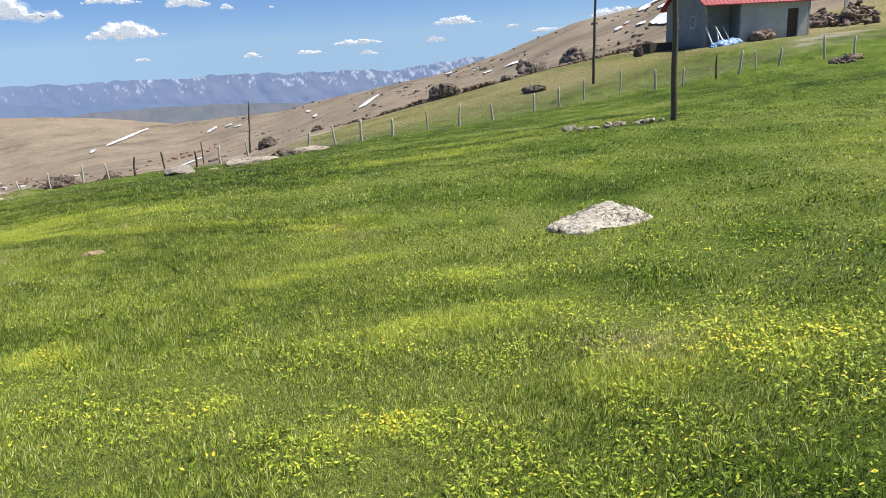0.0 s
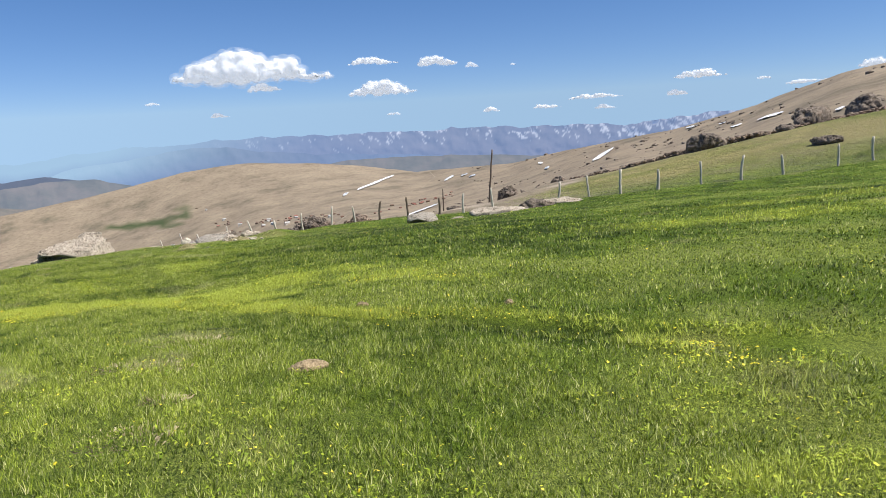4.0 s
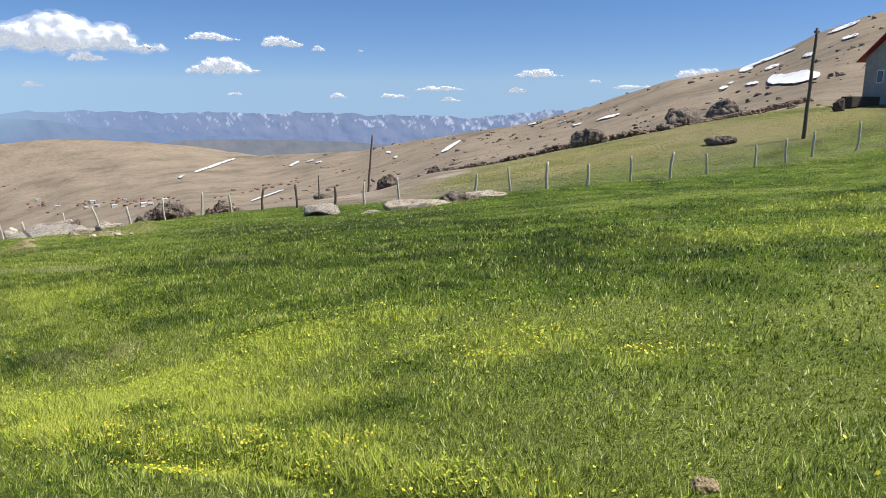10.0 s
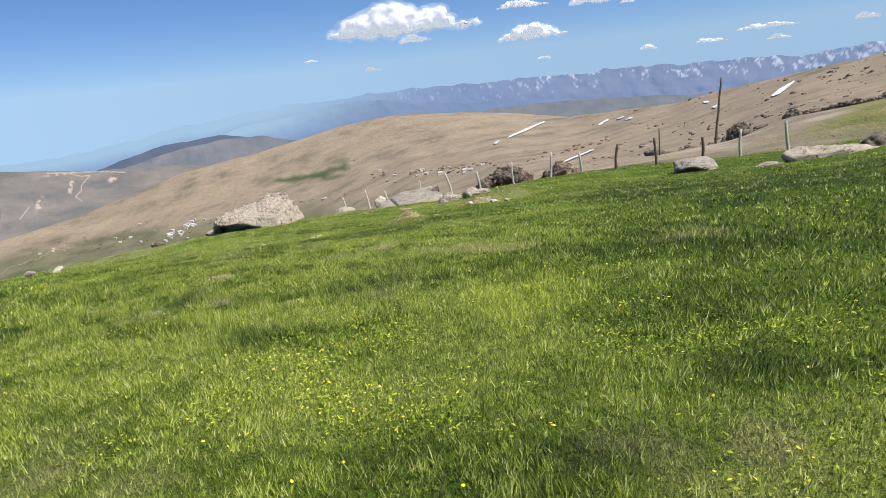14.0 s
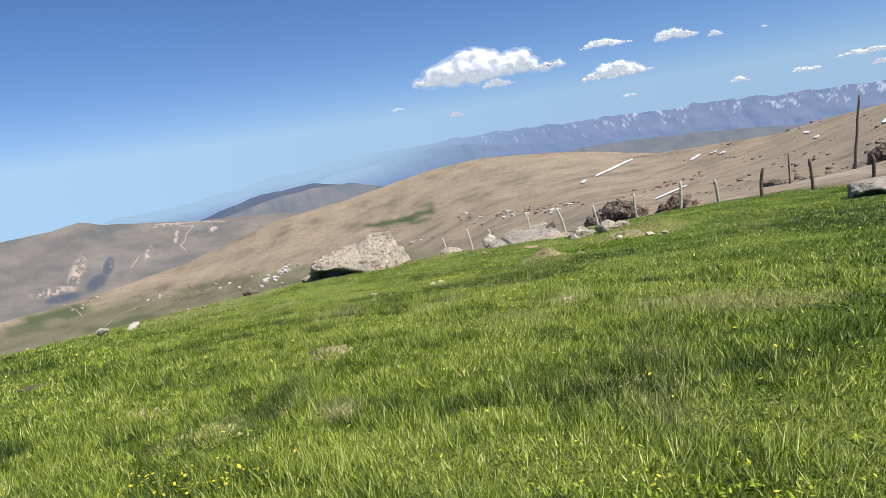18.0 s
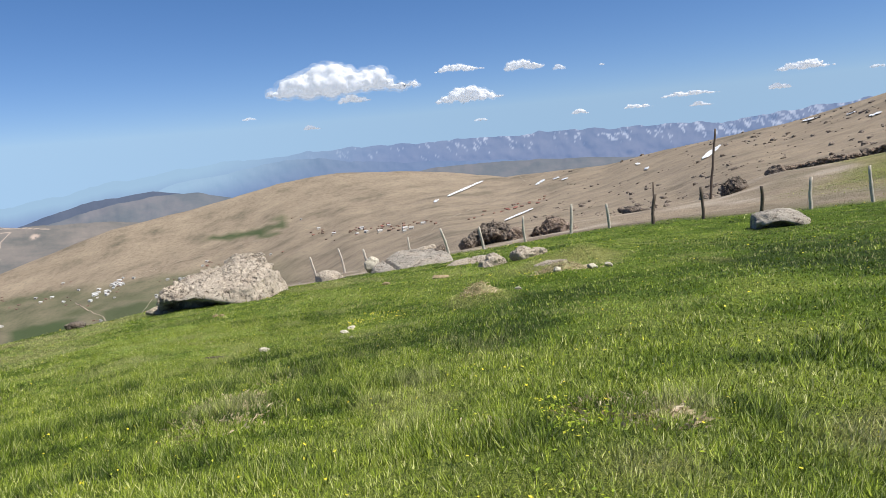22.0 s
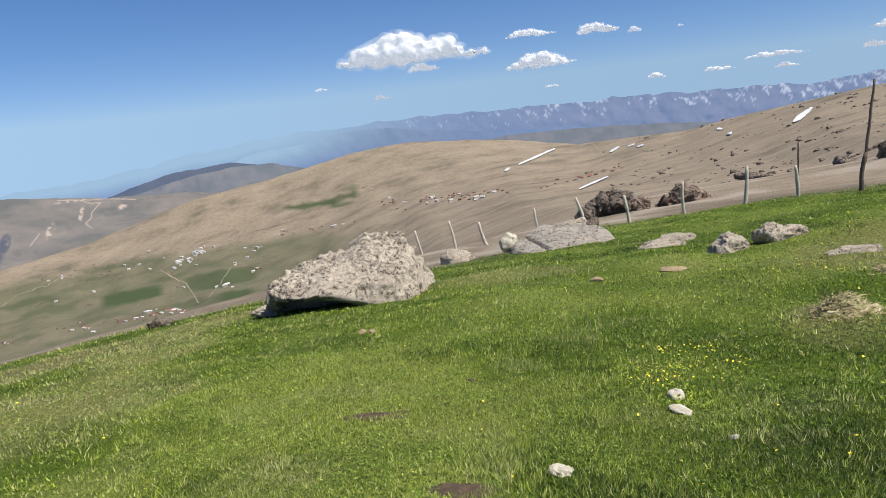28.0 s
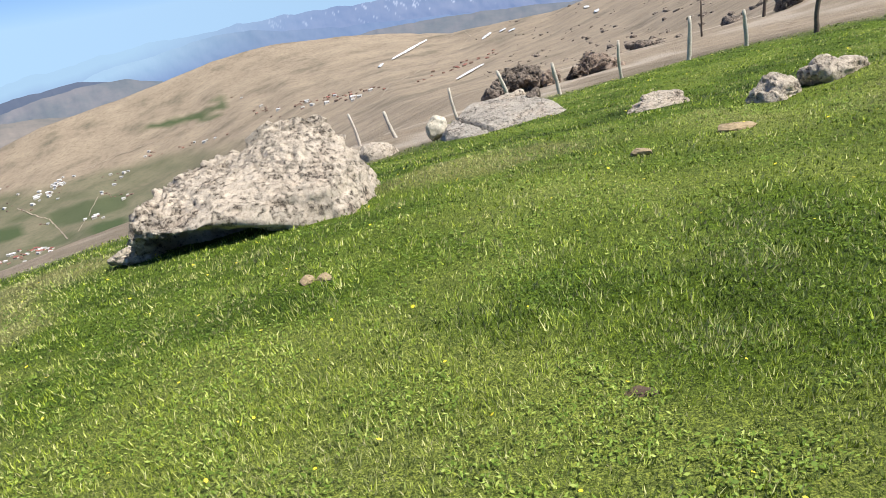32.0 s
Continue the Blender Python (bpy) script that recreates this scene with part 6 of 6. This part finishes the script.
def dry_tuft(x, y, a, b, tall, count, seed, label, coarse=0, hump=0.0):
    """Straw sprawling from a tuft, or over a low hump of turf."""
    g = np.random.default_rng(seed)
    ob = base("dry_tuft", x, y, ground(x, y), 0, label, "dry grass", "dry tufts")
    q, f = np.sqrt(g.random(count)), g.uniform(0, 2 * np.pi, count)
    rag = 0.75 + 0.5 * g.random(count)
    px, py = q * rag * a * np.cos(f), q * rag * b * np.sin(f)
    pz = height(x + px, y + py) - ground(x, y) - 0.01
    if hump:
        u, v = np.meshgrid(np.linspace(0, 2 * np.pi, 40, endpoint=False), np.linspace(0, 1, 14))
        mx, my = np.cos(u) * a * v, np.sin(u) * b * v
        rise = hump * (1 - smooth(0, 1, v)) * (0.7 + 0.6 * fnoise((x + mx) * 5, (y + my) * 5, seed, 3))
        mz = height(x + mx, y + my) - ground(x, y) - 0.015 + rise
        turf = sheet("turf_hump", np.stack([mx.ravel(), my.ravel(), mz.ravel()], 1), grid_faces(14, 40, True)[:, ::-1], M_HUMP)
        turf.parent = ob
        pz = pz + hump * (1 - smooth(0, 1, np.minimum(1, np.hypot(px / a, py / b)))) * (0.7 + 0.6 * fnoise((x + px) * 5, (y + py) * 5, seed, 3)) - 0.005
    out = f + g.normal(0, 2.0 if hump else 0.6, count)
    h = tall * g.uniform(0.4, 1.1, count)
    lean = h * (0.3 + (1.5 * q + 2.5 * (hump > 0)) * g.random(count))
    w = 0.0045 * g.uniform(0.6, 1.4, count) * (1 + 1.2 * coarse)
    tx, ty = np.cos(out) * lean, np.sin(out) * lean
    sx, sy = -np.sin(out) * w, np.cos(out) * w
    pts = np.stack([np.stack([px - sx, py - sy, pz], 1), np.stack([px + sx, py + sy, pz], 1),
                    np.stack([px + tx * 0.5 + sx, py + ty * 0.5 + sy, pz + h * 0.75], 1), np.stack([px + tx, py + ty, pz + h * 0.8], 1)], 1)
    faces = (np.arange(count)[:, None, None] * 4 + np.array([[0, 1, 2], [0, 2, 3]])[None]).reshape(-1, 3)
    tone = np.repeat(np.clip(0.42 + 0.25 * q + g.normal(0, 0.1, count), 0, 1), 4)
    zero = np.zeros(count * 4)
    straw = sheet("dry_grass", pts.reshape(-1, 3), faces, M_STRAW, {"tone": tone, "dry": zero, "lush": zero})
    straw.parent = ob
    straw["kind"] = "stuff"


for k, (x, y, a, tall, lab) in enumerate((
        (-8.59, 21.46, 0.12, 0.07, "small pale straw tuft in the grass"), (-8.98, 22.86, 0.15, 0.08, "tan straw tuft in the grass"),
        (-10.36, 26.20, 0.28, 0.07, "trodden tan straw in the grass"), (-7.17, 24.37, 0.16, 0.07, "tan straw tuft in the grass"), (-10.15, 25.37, 0.26, 0.07, "trodden brown straw in the grass"),
        (-8.28, 24.58, 0.16, 0.06, "tan straw tuft in the grass"), (-10.24, 27.05, 0.16, 0.06, "tan straw tuft in the grass"), (-10.19, 25.74, 0.3, 0.09, "orange-tan straw tuft in the grass"), (-7.35, 24.7, 0.28, 0.09, "orange-tan straw tuft in the grass"), (-2.39, 11.98, 0.12, 0.06, "pale straw tuft in the grass"),
        (-2.15, 11.55, 0.30, 0.06, "pale trodden straw in the grass"), (-2.13, 10.56, 0.16, 0.06, "pale straw tuft in the grass"), (-2.51, 10.67, 0.14, 0.06, "brown straw tuft in the grass"),
        (-1.81, 9.73, 0.12, 0.06, "sprawling pale grass tuft"), (-1.84, 9.03, 0.25, 0.05, "pale thin straw in the grass"), (2.9, 3.75, 0.3, 0.05, "tan trodden straw among yellow flowers"),
        (-9.02, 21.01, 0.2, 0.06, "grey straw in the grass"), (-10.05, 21.7, 0.18, 0.08, "tan straw in the grass"), (-9.09, 22.98, 0.06, 0.09, "orange-tan straw tuft in the grass"), (-8.2, 21.25, 0.06, 0.09, "orange-tan straw tuft in the grass"), (-6.59, 21.47, 0.3, 0.06, "pale straw patch in the grass"))):
    dry_tuft(x, y, a * 1.25, a, tall * 0.66, int(120 + 340 * a * a / 0.09), 500 + k, lab)
dry_tuft(-6.5, 34.3, 0.62, 0.36, 0.04, 1000, 520, "straw-covered hump of turf and stones in the meadow", 0.4, 0.12)
dry_tuft(-8.2, 32.4, 0.34, 0.3, 0.04, 700, 521, "low hump of turf under dry straw", 0.4, 0.15)
for k, (x, y, w) in enumerate(((-6.65, 34.01, 0.2), (-5.98, 34.05, 0.26), (-5.61, 34.28, 0.18), (-7.49, 32.87, 0.16))):
    rock("stone", x, y, (w, w * 0.7, w * 0.45), 50 * k, 540 + k, label="pale stone beside a straw-covered hump", sink=0.3, detail=3, category="stone", mat=M_PALESTONE)
lying = bmesh.new()
bmesh.ops.create_cone(lying, cap_ends=True, segments=7, radius1=0.008, radius2=0.005, depth=0.22, matrix=Matrix.Rotation(radians(90), 4, "Y"))
stick = part("stick", lying, M_STRAW)
stick.matrix_world = pose(-2.04, 12.15, ground(-2.04, 12.15) + 0.035, 0, 6, 10)
tagged(stick, "short pale stick lying on the grass", "stick")


# ---- grass and flowers ----
CELL = 0.5


def nearness():
    """The meadow in half-metre cells, and how near the walk comes to each while facing it."""
    t = np.linspace(0, 32, 129)
    rows = np.array(PATH)
    px, py, ph = (np.interp(t, rows[:, 0], rows[:, k]) for k in (1, 2, 4))
    cx, cy = np.meshgrid(np.arange(-42, 46, CELL), np.arange(-1.5, 66, CELL))
    cx, cy = cx.ravel(), cy.ravel()
    best = np.full(cx.shape, 30.0)
    for x, y, h in zip(px, py, ph):
        dx, dy = cx + CELL / 2 - x, cy + CELL / 2 - y
        d = np.hypot(dx, dy)
        turn = np.abs((np.degrees(np.arctan2(dx, dy)) - h + 180) % 360 - 180)
        best = np.where((turn < 40 + 30 / np.maximum(d, 1)) & (d > 1.6), np.minimum(best, d), best)
    green = meadow_mask(cx + CELL / 2, cy + CELL / 2)
    keep = green > 0.02
    return cx[keep], cy[keep], best[keep]


NEAR = nearness()


def scatter(full, fall, seed, reach=99.0, start=0.0):
    """Points over the meadow: full per square metre close by, thinning out with distance."""
    g = np.random.default_rng(seed)
    cx, cy, d = NEAR
    want = np.where((d < reach) & (d >= start), full * np.minimum(1, (2.8 / d)) ** fall, 0) * CELL * CELL
    count = np.floor(want + g.random(len(want))).astype(int)
    n = int(count.sum())
    x = np.repeat(cx, count) + g.random(n) * CELL
    y = np.repeat(cy, count) + g.random(n) * CELL
    d = np.repeat(d, count)
    keep = meadow_mask(x, y) > g.random(n)
    return x[keep], y[keep], d[keep], g


def clear(x, y, d, g):
    """Leaves out the bare spots."""
    k = np.ones(len(x), bool)
    for px, py, a, b in BARE + ((-0.89, 10.37, 0.24, 0.17), (-0.55, 12.95, 0.15, 0.11), (5.75, 7.95, 0.8, 0.42)):
        k &= ((x - px) / a) ** 2 + ((y - py) / b) ** 2 > 0.22
    return x[k], y[k], d[k]


def blades(name, x, y, d, g, tall, wide, mat, label, category, joint=True):
    """Bent blades in tussocks that share a lean."""
    x, y, d = clear(x, y, d, g)
    n = len(x)
    k = np.maximum(1, d / 2.8) ** 0.85
    lu, dr, sh = lush(x, y), np.maximum(dry(x, y), upland(x, y)), shade_of_green(x, y)
    cell = 0.065 * 2.0 ** np.round(np.log2(np.maximum(1.0, k)))  # blades stand in small tufts
    ix, iy = np.floor(x / cell), np.floor(y / cell)
    tx, ty = (ix + 0.2 + 0.6 * hash01(ix, iy, 3)) * cell, (iy + 0.2 + 0.6 * hash01(ix, iy, 7)) * cell
    outward = np.arctan2(y - ty, x - tx)
    own = hash01(ix, iy, 5)
    x, y = x + (tx - x) * 0.32, y + (ty - y) * 0.32
    fine, clump = fnoise(x * 9, y * 9, 71, 2), fnoise(x * 3.1, y * 3.6, 73, 3)
    turf = smooth(26.0, 29.5, y)
    tall_grass = tussocks(x, y)
    tuft = np.clip(0.5 + 1.5 * (0.45 * fine + 0.55 * clump - 0.5) + 0.5 * (own - 0.5), 0, 1)
    z = height(x, y) - 0.004
    h = tall * g.uniform(0.55, 1.25, n) * (0.4 + 1.1 * tuft) * (1.2 - 0.45 * sh) * (1 + 0.35 * lu) * (1 - 0.3 * turf) * (1 + 0.7 * tall_grass)
    w = wide * g.uniform(0.55, 1.35, n) * k
    turn = g.uniform(0, 2 * np.pi, n)
    lean_dir = np.where(g.random(n) < 0.65, outward + g.normal(0, 0.6, n), 4.0 * fnoise(x * 0.6, y * 0.6, 75, 2) + 6.0 * fine + g.normal(0, 1.0, n))
    lean = h * (0.15 + 0.75 * g.random(n) ** 1.3)
    cx, cy = np.cos(turn) * w / 2, np.sin(turn) * w / 2
    lx, ly = np.cos(lean_dir) * lean, np.sin(lean_dir) * lean
    tone = np.clip(sh + 0.7 * turf * (fnoise(x * 1.9, y * 2.2, 79, 3) - 0.5) + 1.5 * (tuft - 0.5) + 0.55 * (g.random(n) - 0.5), 0, 1)
    tone = np.clip(tone + 0.8 * turf * (g.random(n) - 0.52), 0, 1)
    dd = np.clip((dr + 0.6 * turf * smooth(0.57, 0.72, fnoise(x * 1.4 + 40, y * 1.8, 77, 3))) * g.random(n) * 0.9 + (g.random(n) < 0.05 + 0.09 * turf) * g.random(n), 0, 1)
    lu = np.clip(lu * g.uniform(0.4, 1.4, n), 0, 0.9)
    tip = np.stack([x + lx, y + ly, z + h], 1)
    if joint:
        pts = [np.stack([x - cx, y - cy, z], 1), np.stack([x + cx, y + cy, z], 1),
               np.stack([x + lx * 0.32 + cx * 0.75, y + ly * 0.32 + cy * 0.75, z + h * 0.68], 1), tip]
        faces = np.array([[0, 1, 2], [0, 2, 3]])
    else:
        pts = [np.stack([x - cx, y - cy, z], 1), np.stack([x + cx, y + cy, z], 1), tip]
        faces = np.array([[0, 1, 2]])
    m = len(pts)
    verts = np.stack(pts, 1).reshape(-1, 3)
    fc = (np.arange(n)[:, None, None] * m + faces[None]).reshape(-1, 3)
    ob = sheet(name, verts, fc, mat, {"tone": np.repeat(tone, m), "dry": np.repeat(dd, m), "lush": np.repeat(lu, m)})
    return tagged(ob, label, category, kind="stuff")


def leaves(name, x, y, d, g, size, mat, label, category, lift, petal=False):
    """Small tilted leaves, or flower heads on the tips of the growth."""
    x, y, d = clear(x, y, d, g)
    n = len(x)
    z = height(x, y) + lift * g.uniform(0.5, 1.1, n)
    s = size * g.uniform(0.6, 1.3, n) * np.maximum(1, d / 2.8) ** 0.45
    a = g.uniform(0, 2 * np.pi, n)
    tx, ty = g.normal(0, 0.35, n), g.normal(0, 0.35, n)
    k = 5 if petal else 4
    rim = []
    for i in range(k):
        b = a + 2 * np.pi * i / k
        r = s * (1.0 if petal else (1.35 if i % 2 == 0 else 0.6))
        ox, oy = np.cos(b) * r, np.sin(b) * r
        rim.append(np.stack([x + ox, y + oy, z + tx * ox + ty * oy + (0.3 * s if petal else 0)], 1))
    verts = np.stack(rim, 1).reshape(-1, 3)
    fc = np.array([[0, i, i + 1] for i in range(1, k - 1)])
    faces = (np.arange(n)[:, None, None] * k + fc[None]).reshape(-1, 3)
    zero = np.zeros(n * k)
    ob = sheet(name, verts, faces, mat, {"tone": np.repeat(np.clip(shade_of_green(x, y) + g.normal(0, 0.25, n), 0, 1), k), "dry": zero, "lush": np.repeat(0.5 * lush(x, y), k)})
    return tagged(ob, label, category, kind="stuff")


def grow():
    x, y, d, g = scatter(6600, 1.95, 1, 3.2)
    blades("meadow_grass", x, y, d, g, 0.052, 0.006, M_GRASS, "short green meadow grass close by", "grass", joint=False)
    x, y, d, g = scatter(3900, 1.9, 2, 99, 3.2)
    blades("meadow_grass", x, y, d, g, 0.052, 0.0072, M_GRASS, "green meadow grass farther off", "grass", joint=False)
    x, y, d, g = scatter(1500, 1.5, 3, 20)
    keep = g.random(len(x)) < (0.03 * (1 - smooth(26, 29, y)) + 0.3 * (1 - smooth(6, 10, y)) + (0.65 + 0.7 * (y < 8)) * flecks(x, y)) * (0.15 + 1.7 * smooth(0.45, 0.62, fnoise(x * 2.2, y * 2.2, 88, 3)))
    leaves("flower_leaves", x[keep], y[keep], d[keep], g, 0.0098, M_LEAF, "lime green leaves of low meadow flowers", "leaves", 0.045)
    x, y, d, g = scatter(2400, 1.5, 6, 10)
    keep = (g.random(len(x)) < 0.75 * smooth(26.0, 29.5, y) * smooth(0.42, 0.62, fnoise(x * 2.6, y * 2.6, 92, 3)))
    leaves("clover_leaves", x[keep], y[keep], d[keep], g, 0.0075, M_CLOVER, "small green clover leaves in the short turf", "leaves", 0.022)
    x, y, d, g = scatter(900, 1.3, 4, 30)
    keep = g.random(len(x)) < 0.0035 + 0.1 * flecks(x, y) ** 1.5 * smooth(0.5, 0.66, fnoise(x * 1.3, y * 1.3, 90, 3)) + (0.55 - 0.28 * smooth(26, 29, y)) * butter(x, y)
    leaves("meadow_flowers", x[keep], y[keep], d[keep], g, 0.0085, M_PETAL, "small yellow flowers scattered in the meadow", "flowers", 0.05, True)


grow()
